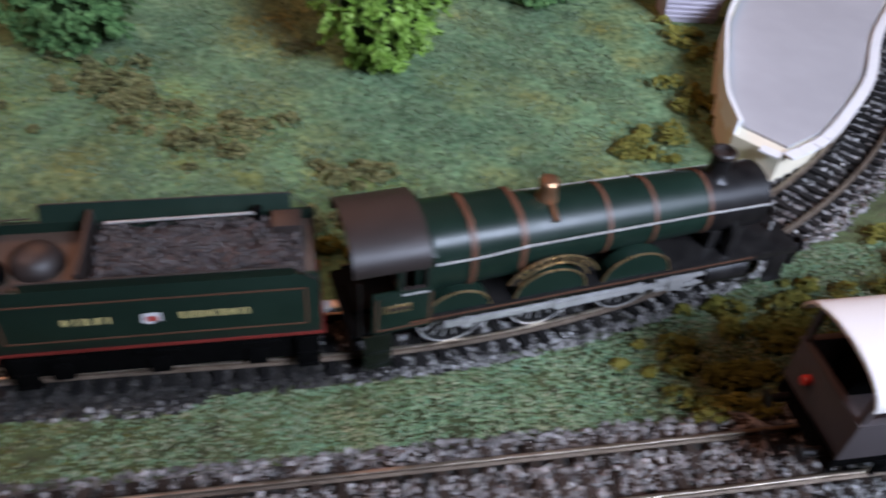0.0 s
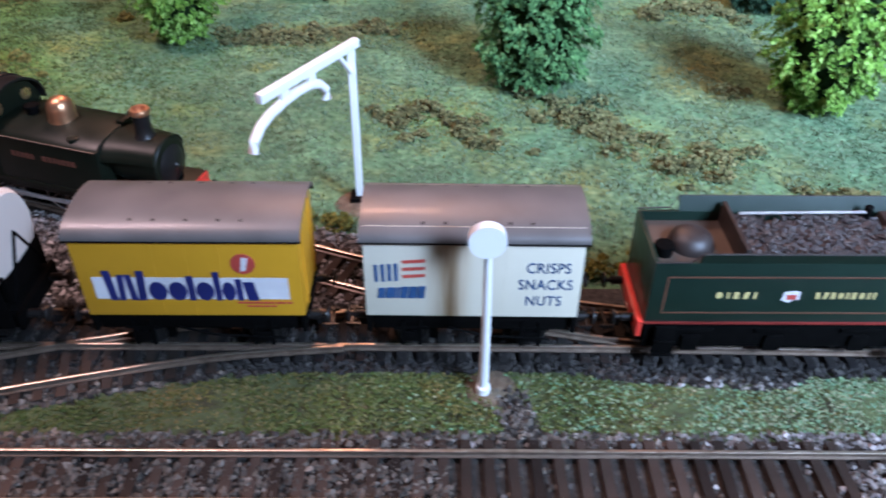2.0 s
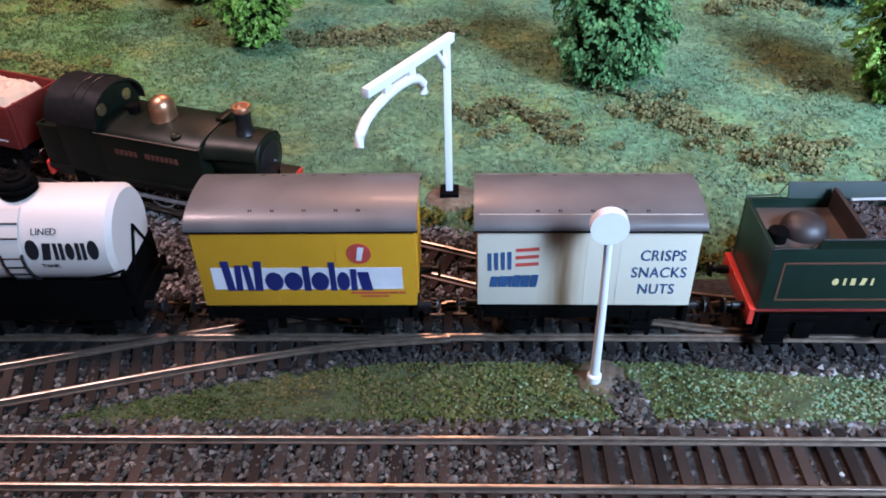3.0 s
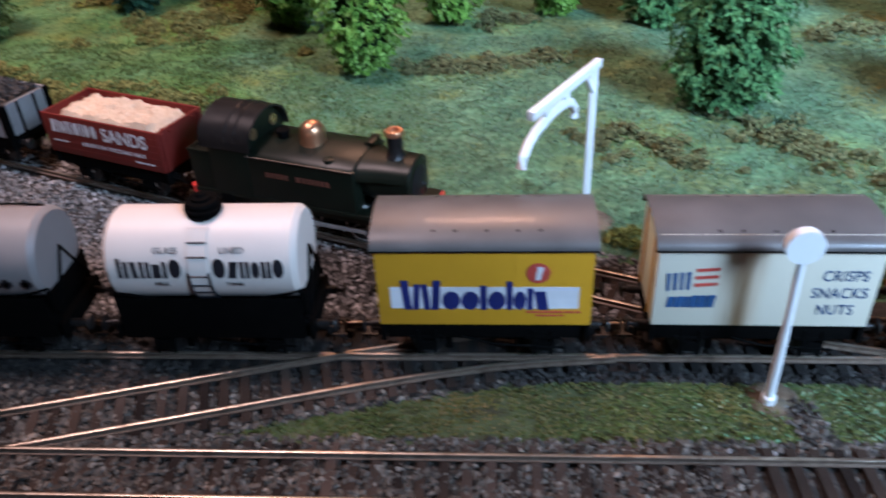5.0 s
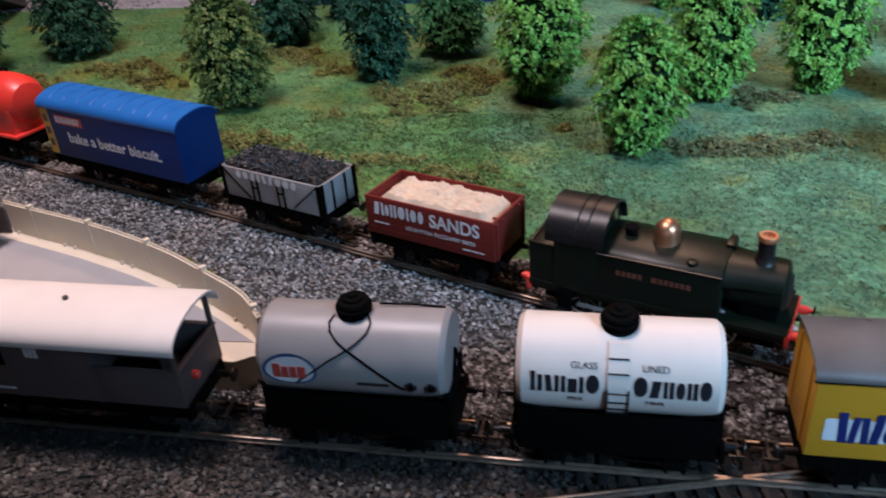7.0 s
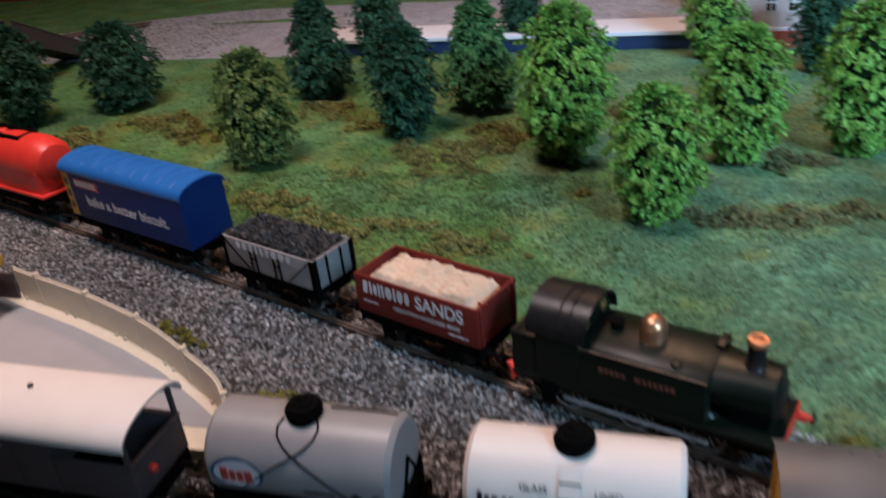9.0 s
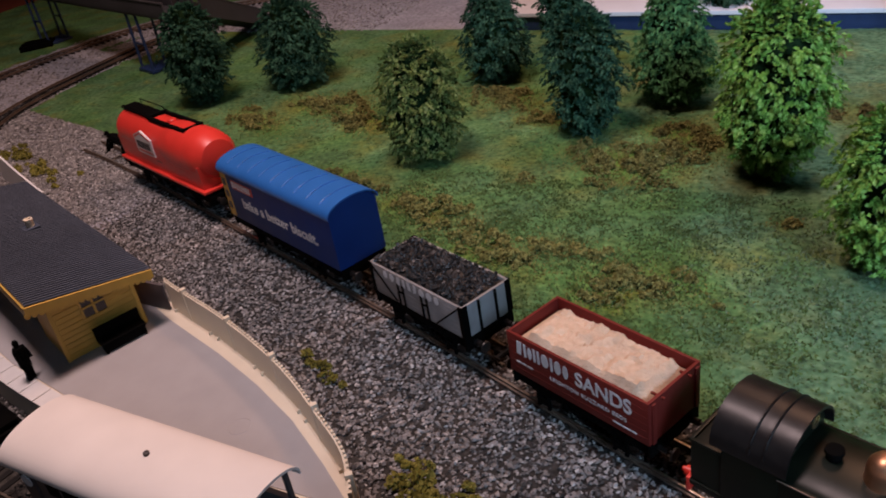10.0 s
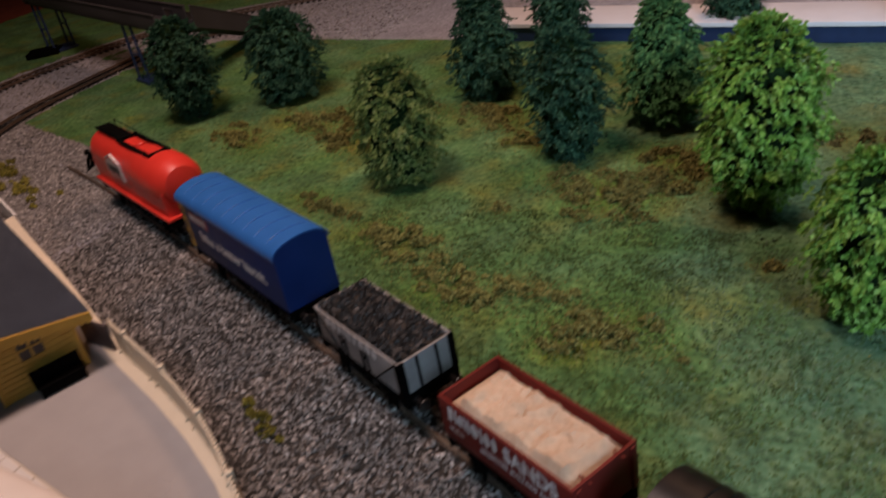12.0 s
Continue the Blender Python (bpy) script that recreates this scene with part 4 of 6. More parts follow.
win = part("window", boxes((0.1, 1.0, 14.0, 15.2, 18, 30), (0.1, 1.0, 26.6, 27.8, 18, 30), (0.1, 1.0, 14, 27.8, 17, 18.4), (0.1, 1.0, 14, 27.8, 29.4, 30.6), (0.1, 0.9, 20.3, 21.5, 18, 30), (0.1, 0.9, 14, 27.8, 23.6, 24.6)), "ochre", bd, smooth=False)
for ya, yb in ((15.2, 20.3), (21.5, 26.6)):
    for za, zb in ((18.4, 23.6), (24.6, 29.4)):
        part("pane", box(0.05, 0.45, ya, yb, za, zb), "glass_dark", win, "dark window pane", False)
ch = part("chimney", lathe([(2.6, 0), (2.6, 0.8), (2.2, 1.0), (2.2, 5.0), (2.6, 5.2), (2.6, 6.4), (1.6, 6.4), (1.5, 5.6)], -92, 26, 37, segs=16), "cream", bd, "short cream chimney pot")
part("flashing", box(-96.5, -87.5, 21, 30, 37, 38.6, 0.2), "slate", bd)
bench = thing("bench", "black plastic platform bench with back rest", "bench", at(-499, 74, 17.1, 71) @ Matrix.Diagonal((0.86, 0.86, 0.86, 1)))
part("seat", box(-2, 26, -9, -2, 6, 7.4, 0.4), "black", bench)
part("backrest", box(-2, 26, -2.4, -1, 7, 16, 0.4), "black", bench)
part("front_panel", box(-1, 25, -8.6, -7.6, 1, 6, 0.3), "black", bench)
for xb in (0, 24):
    part("leg", box(xb - 0.6, xb + 0.6, -8.8, -1.4, 0, 6.2, 0.2), "black", bench)


# ---- rolling stock: shared parts ----
def disc_wheel(r, wide=2.6, spokes=0):
    bm = bmesh.new()
    if spokes:
        lathe([(r - 0.2, -wide / 2), (r + 0.7, -wide / 2), (r + 0.7, -wide / 2 + 0.6), (r, -wide / 2 + 0.7), (r - 0.2, wide / 2), (r - 1.4, wide / 2), (r - 1.4, -wide / 2)], axis="y", segs=32, bm=bm, hoop=True)
    else:
        lathe([(0.5, -wide / 2), (r + 0.7, -wide / 2), (r + 0.7, -wide / 2 + 0.6), (r, -wide / 2 + 0.7), (r - 0.2, wide / 2), (r - 1.0, wide / 2), (r - 1.6, wide / 2 - 0.8), (1.6, wide / 2 - 0.8), (1.2, wide / 2)], axis="y", segs=24, bm=bm)
    return bm


WAGON_WHEEL = mesh_of("wheel", disc_wheel(6.0), M["wheel"])
SPOKED = {r: mesh_of("driving_wheel", disc_wheel(r, 2.4, n), M["wheel"]) for r, n in ((12.0, 16), (8.6, 12), (6.2, 10))}
SPOKES = {12.0: 16, 8.6: 12, 6.2: 10}
SPOKE = {r: mesh_of("spoke", wire([(2, 0, 0), (r - 1, 0, 0)], 0.42, None, 5), M["steel"]) for r in SPOKES}
HUB = mesh_of("hub", lathe([(2.2, -1.2), (2.2, 1.5), (1.2, 1.6)], axis="y", segs=14), M["wheel"])
TYRE = {r: mesh_of("tyre", lathe([(r - 0.55, -1.25), (r + 0.05, -1.25), (r + 0.05, 1.3), (r - 0.55, 1.3)], axis="y", segs=36, hoop=True), M["steel"]) for r in (12.0, 8.6, 6.2)}


def wheel_parts(w, r):
    """Tyre, hub and spokes of a driving wheel of radius r."""
    again("tyre", TYRE[r], w, Matrix.Identity(4))
    again("hub", HUB, w, Matrix.Identity(4))
    for k in range(SPOKES[r]):
        again("spoke", SPOKE[r], w, pose(0, 0, 0, 0, 360 * k / SPOKES[r], 0))


BUFFER = mesh_of("buffer", lathe([(1.5, 0), (1.5, 4), (0.8, 4.2), (0.8, 6.2), (2.9, 6.3), (2.7, 7.0), (1.2, 7.3)], axis="x", segs=14), M["black_metal"])
BUFFER_RED = mesh_of("buffer", lathe([(1.9, 0), (1.9, 4.8), (1.0, 5.0), (1.0, 6.6)], axis="x", segs=14), M["red"])
BUFFER_HEAD = mesh_of("buffer_head", lathe([(1.0, 6.4), (2.6, 6.5), (2.4, 7.1), (1.0, 7.3)], axis="x", segs=14), M["black"])
HOOK = mesh_of("coupling", boxes((0, 9, -0.7, 0.7, 9, 10.4), (8, 9.2, -5, 5, 8.8, 10.6), (3, 6, -1.2, 1.2, 7, 11), (5.5, 10.5, -4.6, -3.8, 9.2, 10.2), (5.5, 10.5, 3.8, 4.6, 9.2, 10.2)), M["black_metal"], False)
AXLEBOX = mesh_of("axlebox", boxes((-2.2, 2.2, -1.0, 1.0, 9, 13), (-3.6, -2.2, -0.8, 0.6, 7, 18), (2.2, 3.6, -0.8, 0.6, 7, 18), (-6, 6, -0.6, 0.8, 14, 15.4), bevel=0.15), M["black"], False)


def underframe(v, half, wb, floor, red=False):
    """Frame, wheels, axleboxes, buffers and couplings under a four-wheeled wagon; half: half its length."""
    part("chassis", boxes((-half + 1, half - 1, -12.5, 12.5, floor - 4, floor), (-half + 2, half - 2, -13.4, -11.6, floor - 7, floor - 0.5), (-half + 2, half - 2, 11.6, 13.4, floor - 7, floor - 0.5),
                          (-wb / 2 + 7, wb / 2 - 7, -9, 9, floor - 11, floor - 4), bevel=0.2), "black", v)
    part("brake_lever", wire([(-8, -13.8, floor - 6), (4, -13.9, floor - 9.5), (half - 8, -13.9, floor - 11)], 0.45), "black", v)
    part("brake_shoe", box(-wb / 2 + 6, -wb / 2 + 8.5, -9, -7, 8, 15), "black", v)
    part("brake_shoe", box(wb / 2 - 8.5, wb / 2 - 6, -9, -7, 8, 15), "black", v)
    for sx in (-1, 1):
        part("axle", lathe([(0.9, -9), (0.9, 9)], sx * wb / 2, 0, 11, "y", 10), "steel", v)
        part("headstock", box(sx * half - (1.6 if sx > 0 else 0), sx * half + (0 if sx > 0 else 1.6), -15, 15, floor - 7, floor - 0.5, 0.2), "red" if red else "black", v)
        again("coupling", HOOK, v, at(sx * (half - 2), 0, 0, 0 if sx > 0 else 180))
        for sy in (-1, 1):
            again("wheel", WAGON_WHEEL, v, at(sx * wb / 2, sy * 7.6, 11, 0 if sy > 0 else 180))
            again("axlebox", AXLEBOX, v, at(sx * wb / 2, sy * 13, floor - 21.5))
            again("buffer", BUFFER, v, at(sx * half, sy * 9.6, floor - 4, 0 if sx > 0 else 180))


def roof_outline(hw, eave, crown, thick):
    top = [(hw * math.cos(a), eave + (crown - eave) * math.sin(a) ** 0.9) for a in np.linspace(0, math.pi, 17)]
    return top + [(y * 0.985, z - thick) for y, z in top[::-1]]


def covered_van(name, label, m, half, hw, floor, eave, crown, body, roof, wb):
    v = thing(name, label, "wagon", m)
    part("body", finish(prism([(-hw, floor), (-hw, eave + 0.3), (-hw * 0.8, eave + 3.5), (-hw * 0.4, crown - 1.6), (hw * 0.4, crown - 1.6), (hw * 0.8, eave + 3.5), (hw, eave + 0.3), (hw, floor)], -half, half, "x"), 0.25), body, v)
    part("roof", prism(roof_outline(hw + 1.1, eave, crown, 0.9), -half - 1.2, half + 1.2, "x"), roof, v)
    underframe(v, half, wb, floor)
    return v


def shapes(row, hgt, x, y, z, material, parent, gap=0.6):
    """A row of plain solid blocks, upright or slanted, and discs, on the side that faces -y; each with its width and height."""
    bm = bmesh.new()
    for kind, w, k in row:
        h1 = hgt * k
        if kind == "o":
            prism([(x + w / 2 + w / 2 * math.cos(t), z + h1 / 2 + h1 / 2 * math.sin(t)) for t in np.linspace(0, 2 * math.pi, 18, endpoint=False)], y - 0.06, y + 0.06, "y", bm)
            x += w + gap
            continue
        lean = {"/": 0.25, "\\": -0.25}.get(kind, 0) * w
        prism([(x + max(0, -lean), z), (x + w + min(0, -lean), z), (x + w + min(0, lean), z + h1), (x + max(0, lean), z + h1)], y - 0.06, y + 0.06, "y", bm)
        x += w + gap
    return part("lettering", finish(bm), material, parent, smooth=False)


FLOOR = 23.5
# ---- yellow cereal van ----
vy = covered_van("covered_van", "yellow four-wheeled covered goods van with a grey roof", at(-75, YM, 0), 35.3, 15.0, FLOOR, 54.3, 59.8, "yellow", "roof_grey", 40)
vs = covered_van("covered_van", "weathered white goods van with blue lettering and rust streaks", at(15, YM, 0, -0.6), 34.6, 15.0, FLOOR, 54.0, 59.0, "van_white", "roof_grey", 40)
RIVET = mesh_of("roof_vent", boxes((-0.55, -0.15, -0.5, 0.5, -0.4, 0.35), (0.15, 0.55, -0.5, 0.5, -0.4, 0.35), bevel=0.1), M["black"], False)
for v in (vy, vs):
    for xv in (-16, -9, 1, 11, 18):
        for sy in (-1, 1):
            again("roof_vent", RIVET, v, at(xv, sy * 10.6, 58.3 if v is vy else 57.6, 0, -sy * 20))
    # thin black strips draw the shadow line under the roof overhang
    eave = 54.3 if v is vy else 54.0
    for sy in (-1, 1):
        part("roof_rim", box(-36.6 if v is vy else -35.9, 36.6 if v is vy else 35.9, *sorted((sy * 16.15, sy * 15.2)), eave - 0.7, eave - 0.05, 0.1), "black", v)
    S = -15.0
    for a, b in ((-10.5, -10.1), (10.1, 10.5), (-0.2, 0.2)):
        part("door_line", box(a, b, S - 0.09, S, 24.5, 53.5), "yellow" if v is vy else "van_white", v)
    part("door_rail", box(-11, 11, S - 0.12, S, 52.6, 53.3), "yellow" if v is vy else "van_white", v)
    for sx in (-1, 1):
        x0 = sx * (35.3 if v is vy else 34.6)
        part("end_post", boxes((x0 - 0.5, x0 + 0.5, -9, -7.8, 24, 55), (x0 - 0.5, x0 + 0.5, 7.8, 9, 24, 55)), "yellow", v)
part("print_panel", box(-31, 31, -15.16, -14.9, 30.6, 39.4), "print_white", vy, "white printed band")
shapes([("\\", 3.4, 1.5), ("/", 2.8, 1.3), ("\\", 2.8, 1.3), ("/", 3.4, 1.5), ("o", 6.0, 0.95), ("o", 6.0, 0.95), ("l", 2.2, 1.25), ("o", 5.8, 0.95), ("l", 2.0, 1.45), ("o", 4.2, 0.95), ("l", 2.0, 1.1), ("\\", 4.8, 0.95)], 8.0, -27.4, -15.3, 30.2, "navy", vy, 0.3)
part("print_roundel", lathe([(3.9, -15.25), (3.9, -14.9)], 17.6, 0, 45.0, "y", 28), "print_red", vy, "red printed disc")
part("print_ear", finish(prism([(16.6, 42.4), (18.2, 42.4), (19.4, 47.4), (17.4, 47.6)], -15.4, -15.2, "y")), "print_white", vy)
bars([12, 3, 2], 0.7, 14, -15.3, 28.9, "print_red", vy, 0.4)
bars([7, 2], 0.6, 17, -15.3, 27.5, "print_red", vy, 0.4)
for k in range(4):
    part("print_stripe", finish(prism([(-31.2 + k * 2.1, 37.8 + k * 0.15), (-30.1 + k * 2.1, 37.8 + k * 0.15), (-30.2 + k * 2.1, 44.6 + k * 0.2), (-31.5 + k * 2.1, 44.6 + k * 0.2)], -15.2, -14.9, "y")), "print_blue", vs)
for k in range(3):
    part("print_stripe", finish(prism([(-22.4, 39.4 + k * 2.9), (-15.2, 40.0 + k * 2.9), (-15.2, 41.2 + k * 2.9), (-22.6, 40.6 + k * 2.9)], -15.2, -14.9, "y")), "print_red", vs)
bars([2.3, 3.0, 1.0, 2.3, 2.6, 2.3], [4.2, 4.4, 4.4, 4.8, 4.8, 5.0], -30.6, -15.2, 31.2, "print_blue", vs, 0.3, 0.12)
for words, x, z in (("CRISPS", 16.6, 42.0), ("SNACKS", 14.4, 35.3), ("NUTS", 17.0, 28.6)):
    text(words, 4.2, x, -15.15, z, "print_blue", vs, 1.1, 0, "", 0.76, 0.03)


# ---- tank wagons ----
def tank_wagon(label, m, half, r, zc, body):
    v = thing("tank_wagon", label, "wagon", m)
    part("tank", lathe([(r * 0.55, -half), (r * 0.9, -half + 0.4), (r, -half + 2.2), (r, half - 2.2), (r * 0.9, half - 0.4), (r * 0.55, half)], 0, 0, zc, "x", 40), body, v)
    part("cradle", box(-half + 2, half - 2, -14.5, 14.5, FLOOR, FLOOR + 3, 0.3), "black", v)
    for sx in (-1, 1):
        part("end_stop", box(sx * (half - 0.7) - 1.2, sx * (half - 0.7) + 1.2, -13, 13, FLOOR + 3, FLOOR + 12, 0.3), "black", v)
        part("side_frame", box(-half + 1, half - 1, sx * 15.1 - 0.5, sx * 15.1 + 0.5, FLOOR - 6, FLOOR + 11, 0.3), "black", v)
    part("filler", lathe([(5.8, 0), (6.2, 1.6), (5.5, 1.9), (5.5, 2.5), (6.4, 2.8), (6.4, 3.8), (5.3, 4.1), (5.3, 4.7), (5.8, 5.0), (5.3, 5.9), (3.6, 6.2), (3.5, 7.0), (2.0, 7.3), (1.4, 8.2), (0.1, 8.4)], 0, 0, zc + r - 1.4, segs=24), "black", v)
    for sx in (-1, 1):
        part("stay", wire([(sx * (half + 0.6), -13.5, FLOOR + 14), (sx * (half - 3), -r - 0.3, zc - 6.5), (sx * (half - 14), -r * 0.86, zc - 10.5)], 0.5), "black", v)
        part("end_brace", wire([(sx * (half + 0.6), -12, FLOOR + 2), (sx * (half + 0.8), 0, zc + 2), (sx * (half + 0.6), 12, FLOOR + 2)], 0.6), "black", v)
    underframe(v, half + 2, 40, FLOOR)
    return v


td = tank_wagon("off-white milk tank wagon with black lettering and ladder", at(-168.5, YM, 0), 33.0, 16.0, 44.2, "cream_tank")


def on_barrel(x, z, r, zc, out=0.2):
    """A place on the near side of a barrel at height z."""
    return (x, -math.sqrt(max(0, (r + out) ** 2 - (z - zc) ** 2)), z)


def barrel_text(words, size, x, z, v, material="print_black"):
    ob = text(words, size, 0, 0, 0, material, v)
    tilt = math.degrees(math.asin((z + size / 2 - 44.2) / 16.0))
    p = on_barrel(x, z, 16.0, 44.2, 0.25)
    ob.matrix_basis = at(p[0], p[1], p[2], 0, 90 - tilt)
    return ob


def barrel_shapes(row, x, z, v, gap, material="print_black"):
    ob = shapes([(q, w * 1.28, t) for q, w, t in row], 6.0, 0, 0, 0, material, v, gap)
    p = on_barrel(x, z, 16.0, 44.2, 0.3)
    tilt = math.degrees(math.asin((z + 2.6 - 44.2) / 16.0))
    ob.matrix_basis = at(p[0], p[1], p[2], 0, -tilt)
    return ob


barrel_text("GLASS", 2.2, -15.0, 52.2, td)
barrel_text("LINED", 2.2, 7.2, 52.2, td)
barrel_text("MILK", 1.6, -15.6, 40.6, td)
barrel_text("TANK", 1.6, 8.6, 40.6, td)
barrel_shapes([("l", 1.1, 1.2), ("l", 1.1, 1), ("\\", 1.9, 1), ("l", 1.0, 1), ("l", 1.0, 1), ("n", 2.2, 0.85), ("l", 1.0, 1), ("o", 3.2, 1.15)], -27.4, 43.9, td, 0.8)
barrel_shapes([("o", 3.4, 1.2), ("/", 2.8, 1), ("l", 1.0, 1), ("l", 1.0, 1), ("o", 2.2, 1), ("l", 1.0, 1), ("l", 1.0, 1), ("o", 2.8, 1.15)], 4.8, 43.9, td, 0.6)
lad = part("ladder", loft([[(x, *on_barrel(0, z, 16, 44.2, o)[1:]) for x, o in ((-3.3, 0.05), (-3.3, 0.7), (3.3, 0.7), (3.3, 0.05))] for z in np.linspace(32, 58.5, 14)]), "cream_tank", td, "white ladder with black rungs")
for sx in (-3.5, 3.1):
    part("stile", loft([[(sx + x, *on_barrel(0, z, 16, 44.2, o)[1:]) for x, o in ((0, 0.1), (0, 1.1), (0.5, 1.1), (0.5, 0.1))] for z in np.linspace(32, 46, 9)]), "print_black", lad)
for zr in (34, 37.5, 41, 44.8, 51.5, 55.5):
    p = on_barrel(0, zr, 16, 44.2, 0.9)
    part("rung", wire([(-3.2, p[1], p[2]), (3.2, p[1], p[2])], 0.32), "print_black", lad)

te = tank_wagon("silver-grey oil tank wagon with an oval badge", at(-257.5, YM, 0), 33.5, 16.0, 44.2, "grey_tank")
oval = part("badge", bmesh.new(), "print_white", te, "white and blue oval badge with red lettering")
bm = bmesh.new()
rim = bmesh.new()
for b, ra, rb, o in ((bm, 8.6, 5.2, 0.3), (rim, 9.8, 6.2, 0.15)):
    ring = [b.verts.new(on_barrel(-20.5 + ra * math.cos(t), 45.0 + rb * math.sin(t), 16, 44.2, o)) for t in np.linspace(0, 2 * math.pi, 32, endpoint=False)]
    b.faces.new(ring)
oval.data = mesh_of("badge", bm, M["print_white"])
part("badge_rim", rim, "print_blue", oval)
ob = bars([2.6, 2.2, 2.2, 2.8], [5.6, 4.6, 4.6, 4.8], 0, 0, 0, "print_red", oval, 0.6)
ob.matrix_basis = at(-26.2, -16.5, 42.4, 0, 0)
for sx in (-1, 1):
    part("wire", wire([on_barrel(sx * x, z, 16, 44.2, 0.4) for x, z in ((6.0, 60.3), (7.2, 59.3), (6.4, 57.6), (3.6, 55.4), (0, 53.2), (-6, 49.8), (-11.5, 45.8), (-16.5, 41.8), (-19, 39.6))], 0.36), "black", te)
part("pipe", wire([(8, 4, 60.6), (20, 5, 60.2), (31, 5, 59.6)], 0.4), "black", te)
bars([11, 0.01], 1.2, 3, -16.0, 40.6, "print_black", te)
part("star_mark", boxes((19.5, 23.5, -16.2, -15.4, 40, 42), (26.5, 30.5, -16.2, -15.4, 40, 42), (20.6, 22.4, -16.2, -15.4, 39.2, 43), (27.5, 29.5, -16.2, -15.4, 39.2, 43)), "print_black", te)


# ---- brake vans ----
def brake_van(label, m):
    v = thing("brake_van", label, "wagon", m)
    L0, L1 = -54, 54
    part("body", boxes((L0, 20, -15.5, -14.3, FLOOR, 53), (L0, 20, 14.3, 15.5, FLOOR, 53), (L0, L0 + 1.4, -14.3, 14.3, FLOOR, 54), (18.6, 20, -14.3, 14.3, FLOOR, 54), (L0, L1, -14.3, 14.3, FLOOR, FLOOR + 1.5), bevel=0.2), "brake_grey", v)
    part("veranda_side", box(20, L1, -15.5, -14.3, FLOOR, 39, 0.2), "brake_grey", v)
    part("veranda_side", box(20, L1, 14.3, 15.5, FLOOR, 39, 0.2), "brake_grey", v)
    part("veranda_end", box(L1 - 1.4, L1, -14.3, 14.3, FLOOR, 39, 0.2), "brake_grey", v)
    part("coping", boxes((20, L1 + 0.4, -16, -13.8, 39, 40), (20, L1 + 0.4, 13.8, 16, 39, 40), (L1 - 1.9, L1 + 0.5, -13.8, 13.8, 39, 40), bevel=0.2), "brake_grey", v)
    for sy in (-14.6, 14.6):
        part("post", box(L1 - 1.8, L1 - 0.2, sy - 0.9, sy + 0.9, 40, 52, 0.2), "brake_grey", v)
    part("roof_bow", prism(roof_outline(15.6, 50.5, 57, 1.6), L1 - 1.6, L1 - 0.4, "x"), "brake_grey", v)
    rf = part("roof", prism(roof_outline(18.6, 50.2, 58.6, 1.0), L0 - 3, L1 + 2.5, "x"), "cream_roof", v, "smooth cream curved roof")
    part("rainstrip", wire([(-50, -9, 56.6), (0, -11, 56.0), (50, -12.6, 55.2)], 0.25), "cream_roof", rf)
    part("vent", lathe([(1.1, 57.8), (1.1, 59.6), (0.4, 59.9)], 6, 0, 0, segs=12), "cab_roof", rf)
    part("stove_bench", box(24, 40, -12, -4, FLOOR + 1, 36, 0.3), "black", v)
    lamp = part("tail_lamp", lathe([(1.7, 0), (1.7, 1.6), (1.2, 2.2)], L1, -6, 32, "x", 16), "red", v, "small red tail lamp")
    for xv in (-46, -30, -14, 2, 19):
        part("strap", box(xv, xv + 1.2, -15.9, -15.4, FLOOR, 50), "brake_grey", v)
    part("lookout", box(-38, -16, -15.8, -15.3, 38, 47, 0.2), "black", v)
    bars([1.6, 1.6, 1.6], 4.6, -6, -15.75, 42.5, "print_white", v, 0.3)
    bars([2, 1.5, 1.5, 2], 1.2, -24, -15.7, 26.6, "print_white", v, 0.5)
    part("print_ring", finish(lathe([(2.2, -15.9), (2.9, -15.9), (2.9, -15.6), (2.2, -15.6)], -50, 0, 41, "y", 20)), "print_white", v)
    part("step_board", boxes((L0 + 6, L1 - 6, -16.6, -13.5, 12, 13), bevel=0.15), "black", v)
    underframe(v, 54, 64, FLOOR)
    return v


brake_van("grey goods brake van with cream roof and open veranda", at(-375, YM, 0, -0.4))
brake_van("grey goods brake van with cream roof on the front line", at(357, -66.5, 0, 180))


# ---- open wagons on the back siding ----
def on_back(x):
    i = int(np.argmin(np.abs(BACK[:, 0] - x)))
    d = BACK[min(i + 6, len(BACK) - 1)] - BACK[max(i - 6, 0)]
    return BACK[i][0], BACK[i][1], math.degrees(math.atan2(d[1], d[0]))


def heap(half, hw, z, rise, rough, material, v, name, n=46):
    """A lumpy load, thickest along its middle."""
    bm = bmesh.new()
    ny_ = max(8, int(n * hw / half))
    grid = []
    for i in range(n + 1):
        row = []
        for j in range(ny_ + 1):
            a, b = -half + 2 * half * i / n, -hw + 2 * hw * j / ny_
            e = min(1, 5 * (1 - abs(a) / half)) * min(1, 4 * (1 - abs(b) / hw))
            q = Vector((a * 0.16 + z, b * 0.16, half))
            row.append(bm.verts.new((a, b, z + e * rise + rough * e * (noise.fractal(q, 0.9, 2.1, 4) + 0.6 * noise.noise(q * 3.1)))))
        grid.append(row)
    for i in range(n):
        for j in range(ny_):
            bm.faces.new((grid[i][j], grid[i + 1][j], grid[i + 1][j + 1], grid[i][j + 1]))
    bmesh.ops.recalc_face_normals(bm, faces=bm.faces)
    return part(name, bm, material, v)


